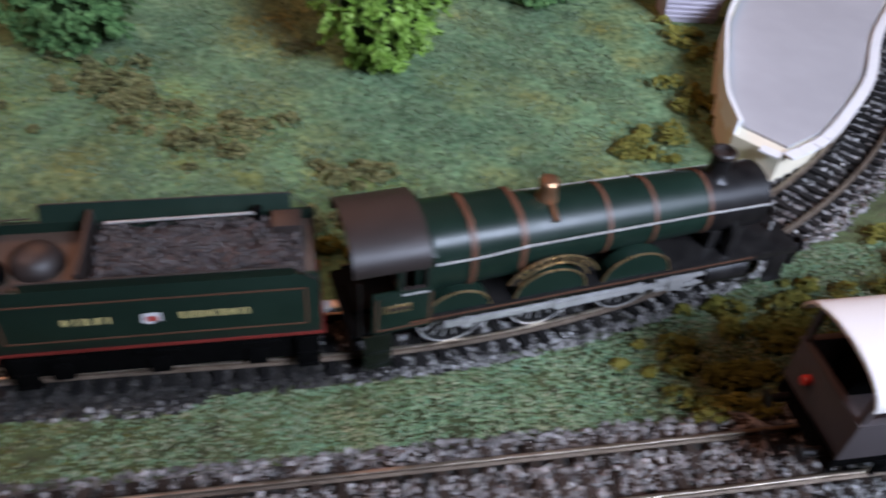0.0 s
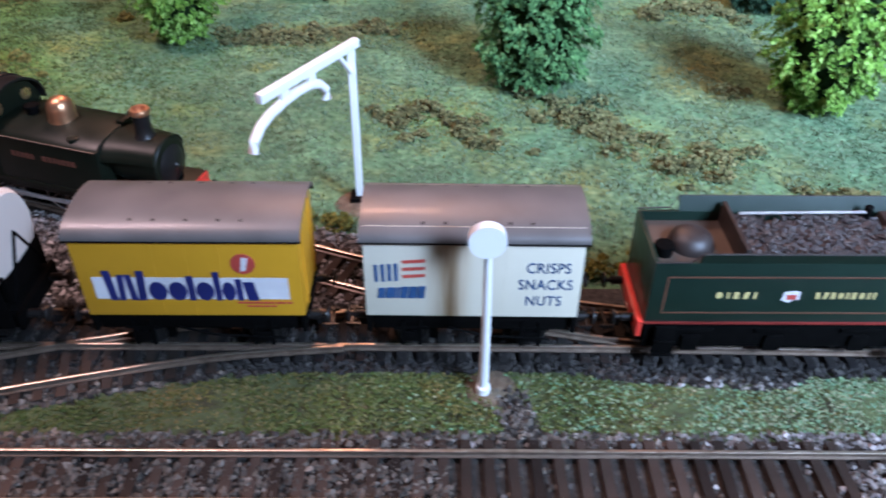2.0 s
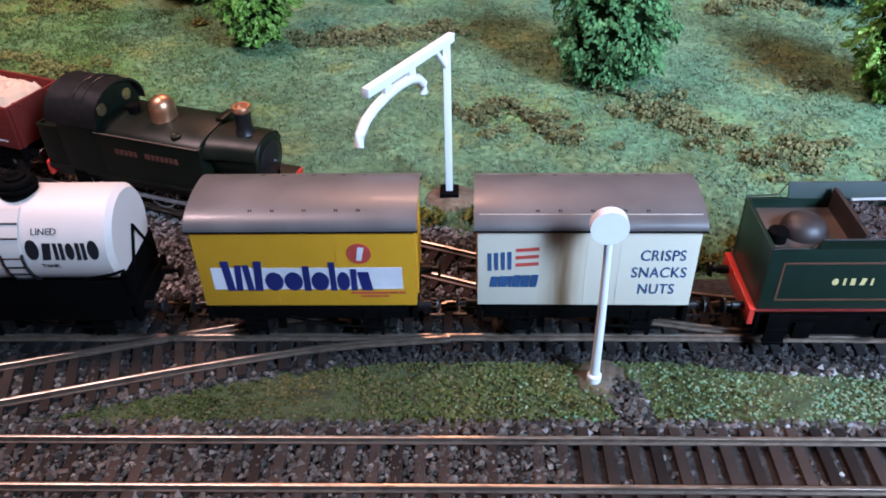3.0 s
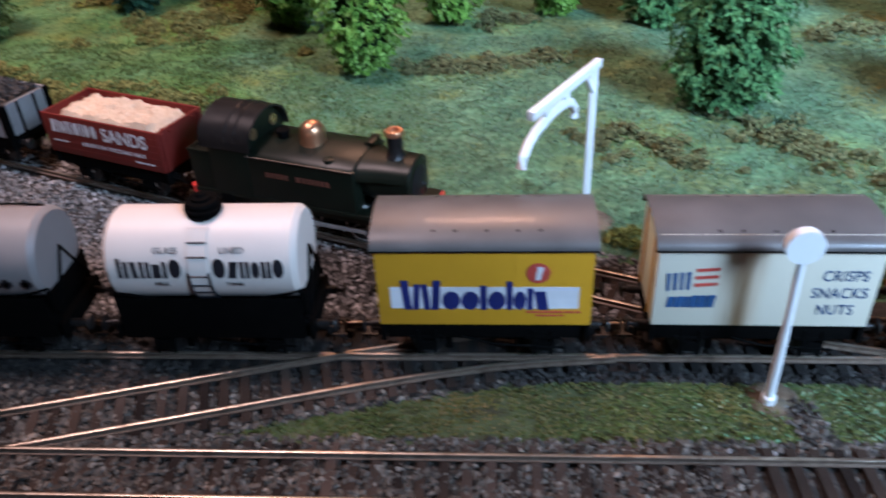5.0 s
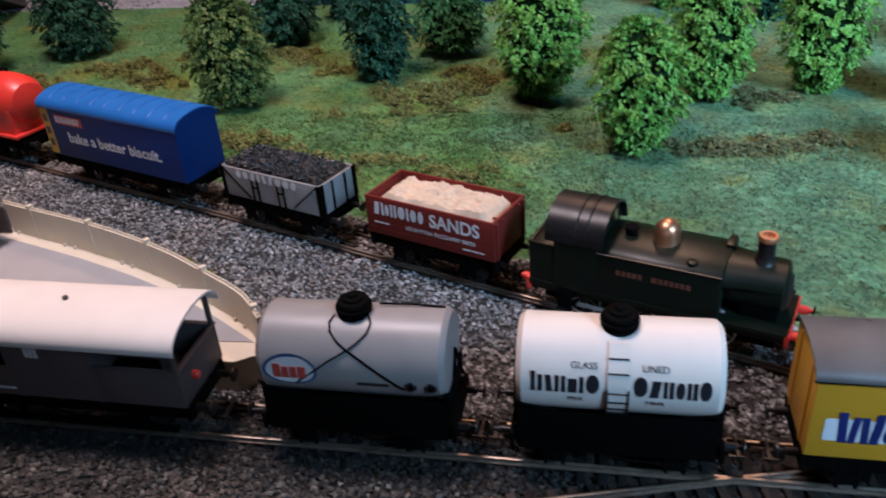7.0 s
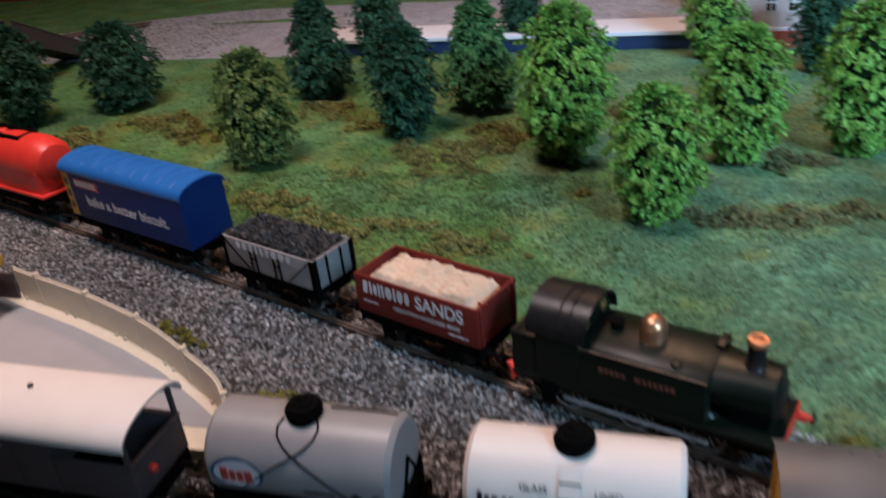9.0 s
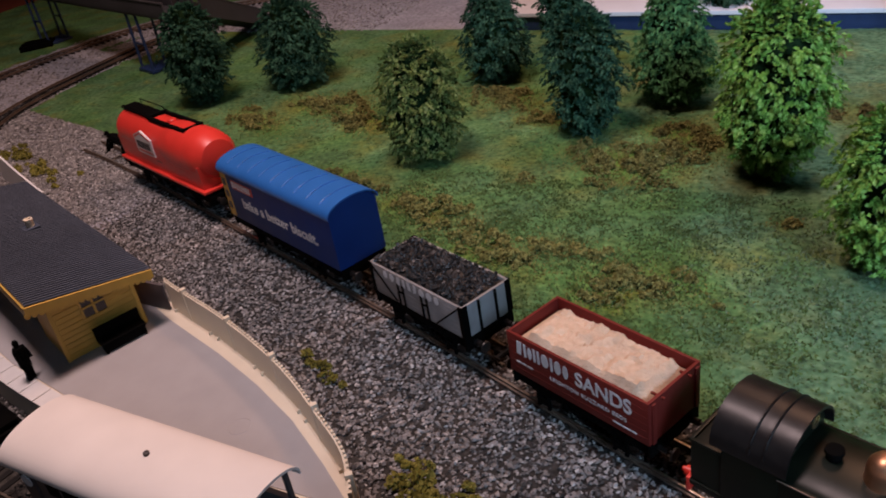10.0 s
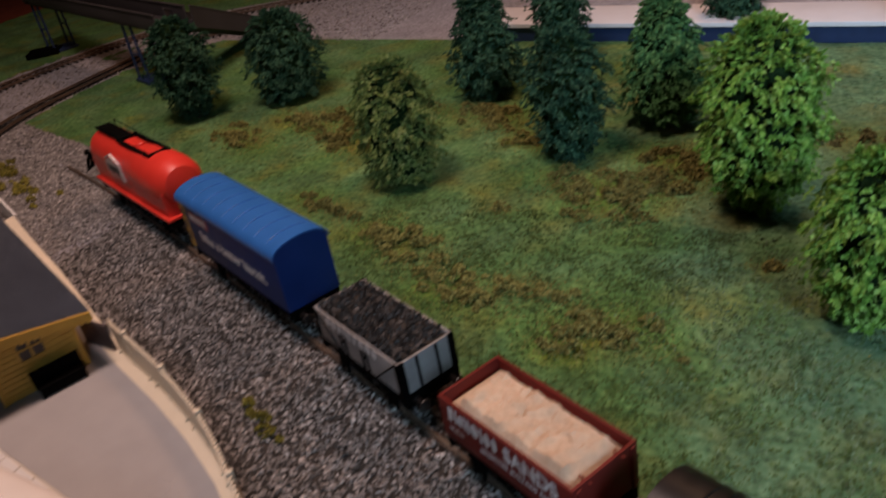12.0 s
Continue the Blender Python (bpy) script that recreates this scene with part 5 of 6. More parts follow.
def crumbs(half, hw, z, n, r0, r1, material, v, name):
    k = n
    a, b = rng.uniform(-half, half, k), rng.uniform(-hw, hw, k)
    base = np.array([(1, 0, 0), (-1, 0, 0), (0, 1, 0), (0, -1, 0), (0, 0, 1), (0, 0, -1)], float)
    w = (base[None] * rng.uniform(0.6, 1.3, (k, 6, 1)) + rng.uniform(-0.4, 0.4, (k, 6, 3))) * rng.uniform(r0, r1, k)[:, None, None]
    w += np.stack([a, b, z + rng.uniform(-0.3, 0.9, k)], 1)[:, None]
    f = np.array([(0, 2, 4), (2, 1, 4), (1, 3, 4), (3, 0, 4), (2, 0, 5), (1, 2, 5), (3, 1, 5), (0, 3, 5)])
    ob = raw(name, w.reshape(-1, 3), (f[None] + 6 * np.arange(k)[:, None, None]).reshape(-1, 3), material, "", "", "")
    ob.parent = v
    return ob


def open_wagon(label, x, half, hw, top, body, red=False):
    px, py, a = on_back(x)
    v = thing("open_wagon", label, "wagon", at(px, py, 0, a))
    t = 1.3
    for sy in (-1, 1):
        part("side", box(-half, half, *sorted((sy * hw, sy * (hw - t))), FLOOR, top, 0.2), body, v)
        part("end", box(*sorted((sy * half, sy * (half - t))), -hw + t, hw - t, FLOOR, top - 0.05, 0.2), body, v)
    part("wagon_floor", box(-half + t, half - t, -hw + t, hw - t, FLOOR, FLOOR + 1), body, v)
    for k in range(1, 6):
        zp = FLOOR + k * (top - FLOOR) / 6
        part("plank_line", box(-half + 0.5, half - 0.5, -hw - 0.1, -hw + 0.1, zp - 0.12, zp + 0.12), body, v)
    underframe(v, half, 40, FLOOR, False)
    return v


ws = open_wagon("maroon open wagon loaded with pale sand", -250, 35.4, 15.6, 43.6, "maroon")
heap(33, 13.6, 38.2, 5.2, 1.95, "sand", ws, "sand_load", 60)
shapes([("/", 3.4, 1), ("l", 1.2, 1), ("o", 2.2, 0.9), ("l", 1.2, 1), ("l", 1.2, 1), ("o", 4.0, 1), ("l", 1.2, 1), ("o", 3.4, 1), ("o", 2.8, 1)], 6.6, -30.4, -15.75, 34.6, "print_white", ws, 0.95)
text("SANDS", 6.8, 1.2, -15.7, 34.4, "print_white", ws, 1.0, 0, "", 0.92, 0.18)
text("LEIGHTON BUZZARD BEDS", 2.0, -12.5, -15.7, 29.6, "print_white", ws, 1.15)
bars([3, 2, 3], 0.7, -31, -15.75, 29.8, "print_white", ws)
bars([4, 4, 2], 0.7, 19, -15.75, 26.4, "print_white", ws)
for sy in (-13, 13):
    part("end_stanchion", box(35.0, 36.2, sy - 1, sy + 1, FLOOR, 42.4, 0.2), "maroon", ws)
part("latch", boxes((31, 36.8, -8.4, -7.6, 41.6, 42.4), (32, 37.0, 7.4, 8.2, 41.6, 42.4)), "maroon", ws)

wc = open_wagon("pale grey wooden open wagon loaded with coal", -341, 34.6, 15.0, 40.6, "wagon_grey")
heap(33.0, 13.4, 39.2, 2.2, 1.6, "coal", wc, "coal_bed")
crumbs(32.4, 13, 41.6, 1400, 0.5, 1.3, "coal", wc, "coal_load")
shapes([("o", 3.4, 1), ("o", 3.4, 1), ("/", 3.4, 1), ("l", 1.6, 1), ("\\", 2.8, 1), ("/", 2.8, 1), ("o", 3.8, 1), ("o", 3.8, 1), ("o", 3.4, 1)], 4.4, -23, -15.35, 35.6, "print_white", wc, 1.7)
for xa in (-12.5, -8.5, 5.5, 9.5):
    part("door_iron", box(xa - 0.45, xa + 0.45, -15.6, -14.9, FLOOR, 36), "black", wc)
for xa in (-10.5, 7.5):
    part("door_tie", box(xa - 2, xa + 2, -15.5, -14.95, 31, 31.9), "black", wc)
for sx in (-1, 1):
    for sy in (-1, 1):
        part("corner_plate", boxes((sx * 34.6 - 2.2 * (sx > 0) - 0.2, sx * 34.6 + 2.2 * (sx < 0) + 0.2, sy * 15.0 - 0.25, sy * 15 + 0.25, FLOOR, 40.8), (sx * 34.6 - 0.25, sx * 34.6 + 0.25, sy * 13.4 - 1.6, sy * 13.4 + 1.6, FLOOR, 40.8)), "black", wc)
    for sy in (-5.2, 5.2):
        part("end_stanchion", box(sx * 34.6 - 0.8, sx * 34.6 + 0.8, sy - 0.6, sy + 0.6, FLOOR, 40.2, 0.1), "black", wc)
    part("strap", wire([(sx * 32.4, -15.3, 39.8), (sx * 15, -15.3, FLOOR + 1)], 0.4), "black", wc)

# blue biscuit van
px, py, a = on_back(-460)
vb = covered_van("covered_van", "blue biscuit van with a bright blue ribbed roof", at(px, py, 0, a + 0.4), 59.5, 15.8, FLOOR, 55.5, 63.2, "blue", "blue_roof", 66)
for xr in np.linspace(-50, 50, 9):
    part("roof_rib", wire([(xr, 16.5 * math.cos(t), 55.5 + 7.9 * math.sin(t) ** 0.9) for t in np.linspace(0.9, 2.5, 12)], 0.34), "blue_roof", vb)
part("corner_strip", box(-59.2, -52.6, -16.05, -15.7, FLOOR + 1, 55), "ochre", vb, "yellow printed corner strip")
for zc in (32, 40, 48):
    part("print_mark", box(-57.8, -54, -16.2, -15.95, zc - 2.4, zc + 2.4), "brake_grey", vb)
part("print_panel", box(-47, -22, -16.0, -15.75, 45.6, 51.4), "print_red", vb)
bars([2.4, 1.6, 2.2, 1.2, 2.2, 1.2, 2.2, 1.8], 4.0, -46, -16.15, 46.6, "print_white", vb, 0.95)
text("bake a better biscuit.", 6.8, -38.5, -15.95, 34.4, "print_white", vb, 1.04, 0, "", 0.98, 0.2)

# red oil tank
px, py, a = on_back(-614)
vt = thing("tank_wagon", "bright red oil tank wagon with black roof walkway", "wagon", at(px, py, 0, a + 1.5))
part("tank", lathe([(6, -67), (12, -66.2), (15.2, -63.4), (16.2, -59), (16.2, -4), (15.9, 6), (16.9, 15), (17.7, 24), (17.8, 50), (16.6, 59), (12.6, 65), (6, 67)], 0, 0, 46, "x", 40), "red", vt)
part("skirt", prism([(-15.4, 27.5), (-16.0, 44), (16.0, 44), (15.4, 27.5)], -63, 62, "x"), "red", vt)
part("flange", box(-66, 66, -18.2, 18.2, 25.6, 27.6, 0.4), "red", vt)
wk = part("walkway", boxes((-64, -14, -6, 6, 62, 63.2), (-14, 40, -8, -5.4, 61.4, 63.8), (-14, 40, 5.4, 8, 61.4, 63.8), (37.4, 40, -8, 8, 62, 64.2), (-16, -13.4, -8, 8, 62, 64.4), bevel=0.2), "black", vt)
for sy in (-7, 7):
    part("handrail", wire([(-56, sy, 63), (-56, sy, 66), (-18, sy, 66), (-16, sy, 63)], 0.4), "black", wk)
part("hatch", lathe([(3.4, 61.5), (3.4, 63.4), (2.6, 64)], 8, 0, 0, segs=18), "red", vt)
hexa = [(-28, -8.0), (-28, 5.2), (-14.5, 10.4), (-1, 5.2), (-1, -8.0)]
part("badge", prism([(x, 46.5 + z) for x, z in hexa], -17.0, -15.6, "y"), "print_white", vt, "white badge with red border and dark lettering")
part("badge_edge", boxes((-26.2, -2.8, -17.2, -16.9, 40.2, 41.4)), "print_red", vt)
part("badge_edge", finish(prism([(-26.6, 50.2), (-14.5, 54.7), (-2.4, 50.2), (-2.4, 51.4), (-14.5, 55.9), (-26.6, 51.4)], -17.2, -16.9, "y")), "print_red", vt)
bars([2.9, 2.7, 3.1, 2.9, 2.7, 3.1], 5.6, -25.2, -17.15, 42.8, "print_black", vt, 0.7)
bars([4, 3], 0.8, 0, -16.6, 36, "dull_red_print", vt)
underframe(vt, 66, 80, FLOOR)


# ---- small dark tank engine on the siding ----
px, py, a = on_back(-149)
sl = thing("tank_engine", "small dark green tank engine with copper dome and chimney cap", "locomotive", at(px, py, 0, a + 3) @ Matrix.Diagonal((0.95, 1, 1, 1)))
part("footplate", boxes((-58, 55, -15.5, 15.5, 20, 22), (-57, 54, -13, 13, 16, 20), bevel=0.3), "loco_dark", sl)
part("frames", box(-54, 50, -6, 6, 8, 20, 0.3), "black", sl)
part("boiler", lathe([(9.6, -30), (9.6, 30), (10.3, 30.2), (10.3, 50), (9.6, 50.6), (3, 51.2)], 0, 0, 34, "x", 32), "loco_dark", sl)
part("smokebox_door", lathe([(8, 51), (6, 52.4), (1.5, 53), (0.4, 54.2)], 0, 0, 33, "x", 24), "black_metal", sl)
part("saddle", box(34, 49, -8, 8, 20, 30, 0.4), "black", sl)
for sy in (-1, 1):
    ys = sorted((sy * 7.2, sy * 15.3))
    tk = part("side_tank", box(-26, 27, *ys, 22, 41, 0.8), "loco_dark", sl)
    part("tank_cover", box(-26, 27.4, *sorted((sy * 6.6, sy * 15.9)), 41, 42, 0.3), "loco_dark", tk)
part("tank_top", finish(prism([(-15.2, 41.8), (-13.2, 43.2), (-8, 44.6), (0, 45.4), (8, 44.6), (13.2, 43.2), (15.2, 41.8)], -26, 27, "x"), 0.3), "loco_dark", sl, "gently rounded tank top")
part("tank_front", box(24, 27.6, 3, 12, 43.4, 46.6, 0.4), "loco_dark", sl)
part("boiler_casing", loft([[(x, hw * math.cos(t), 37 + (top - 37) * math.sin(t) ** 0.8) for t in np.linspace(0, math.pi, 17)] for x, hw, top in ((26.5, 14.2, 44.6), (36, 12.0, 44.4), (50, 10.6, 44.2))]), "loco_dark", sl, "tapered boiler casing")
part("cab_side", box(-46, -26, -15.5, -14.3, 22, 44, 0.3), "loco_dark", sl)
part("cab_side", box(-46, -26, 14.3, 15.5, 22, 44, 0.3), "loco_dark", sl)
part("cab_front", prism([(-15.3, 22), (-15.3, 46), (-11, 53), (0, 56), (11, 53), (15.3, 46), (15.3, 22)], -27, -25.8, "x"), "loco_dark", sl)
for sy in (-8, 8):
    part("spectacle", lathe([(2.6, -25.9), (2.6, -25.4), (1.9, -25.3)], 0, sy, 48.5, "x", 18), "brass", sl)
cr = part("cab_roof", prism(roof_outline(16.4, 44.5, 57.6, 1.0), -50, -23, "x"), "black_metal", sl, "curved black cab roof")
for xr in (-31, -36):
    part("roof_strap", wire([(xr, 16.3 * math.cos(t), 44.6 + 13.2 * math.sin(t) ** 0.9) for t in np.linspace(0.15, 2.99, 20)], 0.4), "black_metal", cr)
part("bunker", box(-58, -46, -15, 15, 22, 40, 0.5), "loco_dark", sl)
part("bunker_coping", boxes((-58.4, -46, -15.4, -14, 40, 41), (-58.4, -46, 14, 15.4, 40, 41), (-58.4, -57, -14, 14, 40, 41), bevel=0.2), "loco_dark", sl)
part("dome", lathe([(7.4, 43.6), (6.0, 44.6), (5.6, 46.2), (5.6, 49.6), (5.1, 51.8), (3.7, 53.6), (1.8, 54.5), (0.1, 54.8)], 0, 0, 0, segs=28), "copper", sl, "polished copper dome")
part("filler", lathe([(2.6, 44.4), (2.6, 47.4), (3.2, 47.6), (3.0, 48.6), (0.2, 49)], -15.5, 0, 0, segs=18), "black", sl)
chm = part("chimney", lathe([(5.4, 43), (3.9, 44.6), (3.4, 47), (3.5, 53.4), (2.4, 53.4), (2.2, 47)], 40.5, 0, 0, segs=24), "black_metal", sl)
part("chimney_cap", lathe([(3.4, 53.2), (4.0, 53.8), (4.1, 55.0), (3.7, 55.8), (2.6, 55.8), (2.4, 54)], 40.5, 0, 0, segs=24), "copper", chm, "copper chimney cap")
part("tank_filler", lathe([(2.2, 43), (2.2, 44.6), (1.6, 44.8)], 14, -11.6, 0, segs=16), "loco_dark", sl)
bars([1.9, 1.7, 1.6, 1.8, 1.6], 2.4, -17, -15.55, 33.2, "dull_red_print", sl, 0.7)
bars([2.6, 1.6, 1.6, 1.6, 1.6, 1.7, 1.8], 2.4, -1.5, -15.55, 33.2, "dull_red_print", sl, 0.7)
part("rail_line", wire([(-26, -15.9, 41.9), (27, -15.9, 41.9)], 0.25), "rail", sl)
for xw in (-34, -4, 26):
    for sy in (-1, 1):
        w = again("driving_wheel", SPOKED[8.6], sl, at(xw, sy * 8, 13.8, 0 if sy > 0 else 180))
        wheel_parts(w, 8.6)
for sy in (-10.4, 10.4):
    part("coupling_rod", box(-36, 28, sy - 0.5, sy + 0.5, 9.5, 11.5, 0.2), "steel", sl)
    for xx_, flip in ((55, 0), (-58, 180)):
        again("buffer_head", BUFFER_HEAD, again("buffer", BUFFER_RED, sl, at(xx_, sy * 0.95, 19, flip)), Matrix.Identity(4))
part("buffer_beam", box(54, 55.6, -15.6, 15.6, 16.4, 21.6, 0.2), "red", sl)
part("buffer_beam", box(-59.4, -58, -15.6, 15.6, 16, 22.5, 0.2), "red", sl)
again("coupling", HOOK, sl, at(54, 0, 0))
again("coupling", HOOK, sl, at(-57, 0, 0, 180))
part("cab_step", boxes((-44, -37, -15.6, -14.8, 10, 21), (-44, -37, -17, -14.6, 10, 10.8), bevel=0.15), "black", sl)

# ---- tender and express engine on the main line ----
tn = thing("tender", "dark green six-wheeled tender loaded with coal", "tender", at(119, YM, 0, 0))
part("tank_side", box(-47, 47, -15.2, -13.8, 21.5, 46, 0.3), "loco_green", tn)
part("tank_side", box(-47, 47, 13.8, 15.2, 21.5, 46, 0.3), "loco_green", tn)
part("tank_back", box(-47, -45.6, -13.8, 13.8, 21.5, 46, 0.3), "loco_green", tn)
part("tank_front", box(45, 46.4, -13.8, 13.8, 21.5, 40, 0.3), "loco_green", tn)
for sy in (-1, 1):
    prof = [(sy * 15.2, 46), (sy * 15.8, 48), (sy * 17, 50.6), (sy * 16.2, 50.8), (sy * 15, 48.4), (sy * 13.9, 46)]
    part("coping", prism(prof, -33, 40, "x"), "loco_green", tn, "flared coping of the tender side")
    part("edge_bead", wire([(-47, sy * 15.3, 46.3), (-36, sy * 15.4, 46.6), (-33, sy * 16.6, 50.7), (40, sy * 16.6, 50.7), (46, sy * 15.4, 44)], 0.3), "cab_roof", tn)
part("tank_top", box(-46, 46, -13.9, 13.9, 41, 42.4, 0.2), "tender_top", tn, "brown-black tank top")
part("water_dome", lathe([(7.6, 42.2), (7.4, 44), (6.4, 46.2), (4.4, 47.6), (2, 48.2), (0.1, 48.3)], -32, 0, 0, segs=28), "cab_roof", tn)
part("water_filler", lathe([(3, 42.2), (3, 45), (3.4, 45.2), (3.2, 46.2), (0.1, 46.6)], -42, -5, 0, segs=18), "black", tn)
part("bulkhead", box(-19, -17.6, -13.8, 13.8, 42, 50.5, 0.3), "cab_roof", tn)
heap(30, 13, 43.0, 2.2, 1.8, "tender_coal", tn, "coal_bed").location.x = 13 * MM
cl = crumbs(29, 12.4, 45.4, 1500, 0.35, 1.05, "tender_coal", tn, "coal_load")
cl.location.x = 13 * MM
part("fire_iron", wire([(-14, 10, 48), (30, 10.5, 48.4)], 0.5), "steel", tn)
part("toolbox", box(34, 43, 4, 12, 43, 48, 0.4), "cab_roof", tn)
part("lamp", lathe([(1.4, 46), (1.4, 50), (0.8, 50.6)], 30, 11, 0, segs=12), "black", tn)
for seg in ((-42, 43, 40.2, 40.8), (-42, 43, 25.4, 26.0)):
    part("lining", box(seg[0], seg[1], -15.32, -15.1, seg[2], seg[3]), "lining", tn)
for xl in (-42.3, 42.6):
    part("lining", box(xl, xl + 0.6, -15.32, -15.1, 25.4, 40.8), "lining", tn)
shapes([("o", 2.1, 1), ("l", 0.8, 1), ("n", 1.5, 1), ("/", 1.9, 1), ("l", 0.8, 1)], 2.7, -25.6, -15.35, 31.8, "gold", tn, 1.5)
shapes([("\\", 1.6, 1), ("/", 1.6, 1), ("n", 1.3, 1), ("o", 1.6, 1), ("l", 0.8, 1), ("n", 1.4, 1), ("o", 1.7, 1), ("l", 0.8, 1), ("l", 0.8, 1)], 2.7, 6.6, -15.35, 31.8, "gold", tn, 1.0)
part("crest", finish(prism([(-4, 31.2), (-1.4, 30.2), (0.2, 31.6), (1.6, 31.4), (1.6, 34.6), (-0.2, 35), (-3.6, 34.6)], -15.4, -15.1, "y")), "print_white", tn)
part("crest_shield", box(-2.6, 0.6, -15.5, -15.3, 31.6, 33.6), "print_red", tn)
part("footplate", boxes((-48, 48, -16.2, 16.2, 21.3, 21.8), bevel=0.12), "maroon", tn, "footplate with a red-brown edge")
part("outer_frame", boxes((-46, 46, -14.2, -13, 9.5, 20.4), bevel=0.3), "black", tn)
part("outer_frame", boxes((-46, 46, 13, 14.2, 9.5, 20.4), bevel=0.3), "black", tn)
for xw in (-30, -2, 27):
    part("axle_guard", boxes((xw - 3, xw + 3, -15.2, -13.6, 8.5, 15), (xw - 7, xw + 7, -15, -14, 16.5, 18), bevel=0.2), "black", tn)
    for sy in (-1, 1):
        w = again("wheel", SPOKED[6.2], tn, at(xw, sy * 8, 11.3, 0 if sy > 0 else 180))
        wheel_parts(w, 6.2)
for xs in (-43, 39):
    part("step", boxes((xs, xs + 7, -16.6, -15.8, 8, 20.4), (xs, xs + 7, -17.6, -15, 8, 8.8), (xs, xs + 7, -17.4, -15, 13.6, 14.4), bevel=0.15), "black", tn)
part("buffer_beam", box(-49.4, -47.6, -15.8, 15.8, 15.6, 22, 0.2), "red", tn)
for sy in (-9.8, 9.8):
    again("buffer_head", BUFFER_HEAD, again("buffer", BUFFER, tn, at(-49.4, sy, 19, 180)), Matrix.Identity(4))
again("coupling", HOOK, tn, at(-48, 0, 0, 180))
part("drawbar", box(46, 64, -2, 2, 15, 17, 0.3), "steel", tn)

lo = thing("locomotive", "green express steam engine with copper bands and brass trim", "locomotive", at(176, YM - 3.2, 0, 8.2) @ at(-9, 0))
part("running_plate", box(24, 168, -15.2, 15.2, 23, 24.6, 0.2), "black_metal", lo)
for sy in (-1, 1):
    part("valance", box(24, 168, *sorted((sy * 15.25, sy * 15.8)), 21.6, 24.8, 0.15), "black_metal", lo)
part("plate_line", box(24, 150, -16.0, -15.75, 23.2, 23.8), "lining", lo)
part("firebox", loft([[(x, r * 1.02 * math.copysign(abs(math.cos(t)) ** 0.8, math.cos(t)), 40.5 + dz + r * math.copysign(abs(math.sin(t)) ** 0.8, math.sin(t))) for t in np.linspace(0, 2 * math.pi, 36, endpoint=False)] for x, r, dz in ((26, 13.4, 0), (60, 13.0, 0))]), "loco_green", lo)
part("boiler", lathe([(12.6, 60), (11.0, 130)], 0, 0, 40.2, "x", 40), "loco_green", lo)
part("smokebox", lathe([(11.5, 129.6), (11.5, 152), (10.8, 152.6)], 0, 0, 40.2, "x", 40), "black_metal", lo)
part("smokebox_door", lathe([(9.4, 152.4), (8, 154.2), (4, 155.6), (0.8, 156), (0.6, 157.6), (0.1, 157.8)], 0, 0, 40.2, "x", 32), "black_metal", lo)
for xb, rb in ((44, 13.5), (60.4, 13.1), (91, 12.1), (108, 11.7), (129, 11.3)):
    bm = bmesh.new()
    if xb < 61:
        pts = [[(xb + dx, (rb + o) * 1.02 * math.copysign(abs(math.cos(t)) ** 0.8, math.cos(t)), 40.5 + (rb + o) * math.copysign(abs(math.sin(t)) ** 0.8, math.sin(t))) for t in np.linspace(0, 2 * math.pi, 36, endpoint=False)] for dx, o in ((-1.0, 0), (-1.0, 0.18), (1.0, 0.18), (1.0, 0))]
        loft(pts, bm)
    else:
        lathe([(rb - 0.3, -0.7), (rb + 0.1, -0.7), (rb + 0.1, 0.7), (rb - 0.3, 0.7)], xb, 0, 40.2, "x", 40, bm)
    part("boiler_band", bm, "lining", lo, "orange lined boiler band")
part("valve_bonnet", lathe([(4.2, 51), (3.4, 53), (2.9, 56), (3.3, 58.6), (2.6, 59.6), (1.4, 59.8)], 72, 0, 0, segs=24), "copper", lo, "polished copper safety valve bonnet")
part("clack_box", wire([(72, -4, 52.5), (72, -9.4, 50)], 1.0), "copper", lo)
chb = part("chimney", lathe([(5.6, 50.4), (4.0, 52), (3.5, 54), (3.5, 58.4), (2.5, 58.4), (2.3, 53)], 135, 0, 0, segs=28), "black_metal", lo)
part("chimney_cap", lathe([(3.5, 58.2), (4.2, 59.0), (4.3, 60.2), (3.8, 60.8), (2.8, 60.8), (2.5, 59.4)], 135, 0, 0, segs=28), "cab_roof", chb, "dull brown chimney cap")
part("saddle", box(134, 148, -9, 9, 24, 32, 0.5), "black_metal", lo)
part("handrail", wire([(26, -13.9, 44.5), (46, -13.9, 44.5), (62, -13.2, 45.2), (128, -11.9, 44.6), (151, -12.0, 44.4)], 0.42), "steel", lo, "bright steel handrail")
part("handrail", wire([(26, 13.9, 44.5), (62, 13.2, 45.2), (151, 12.0, 44.4)], 0.42), "steel", lo)
# cab
for sy in (-1, 1):
    ya, yb = sorted((sy * 15.8, sy * 14.8))
    cs = part("cab_side", boxes((6, 25, ya, yb, 21, 38), (22.6, 25, ya, yb, 38, 48), (13.6, 15, ya, yb, 38, 48), (6, 25, ya, yb, 46.6, 49), bevel=0.15), "loco_green", lo)
    w = part("window_frame", boxes((15, 22.6, ya - 0.1, yb + 0.1, 38, 38.5), (15, 22.6, ya - 0.2, yb + 0.2, 46.2, 46.6), (15, 15.4, ya - 0.2, yb + 0.2, 38.5, 46.2), (22.2, 22.6, ya - 0.2, yb + 0.2, 38.5, 46.2)), "cab_roof", cs, "thin brown window frame")
    part("cab_rail", wire([(15, sy * 16.1, 36.6), (23, sy * 16.1, 36.6)], 0.35), "steel", cs)
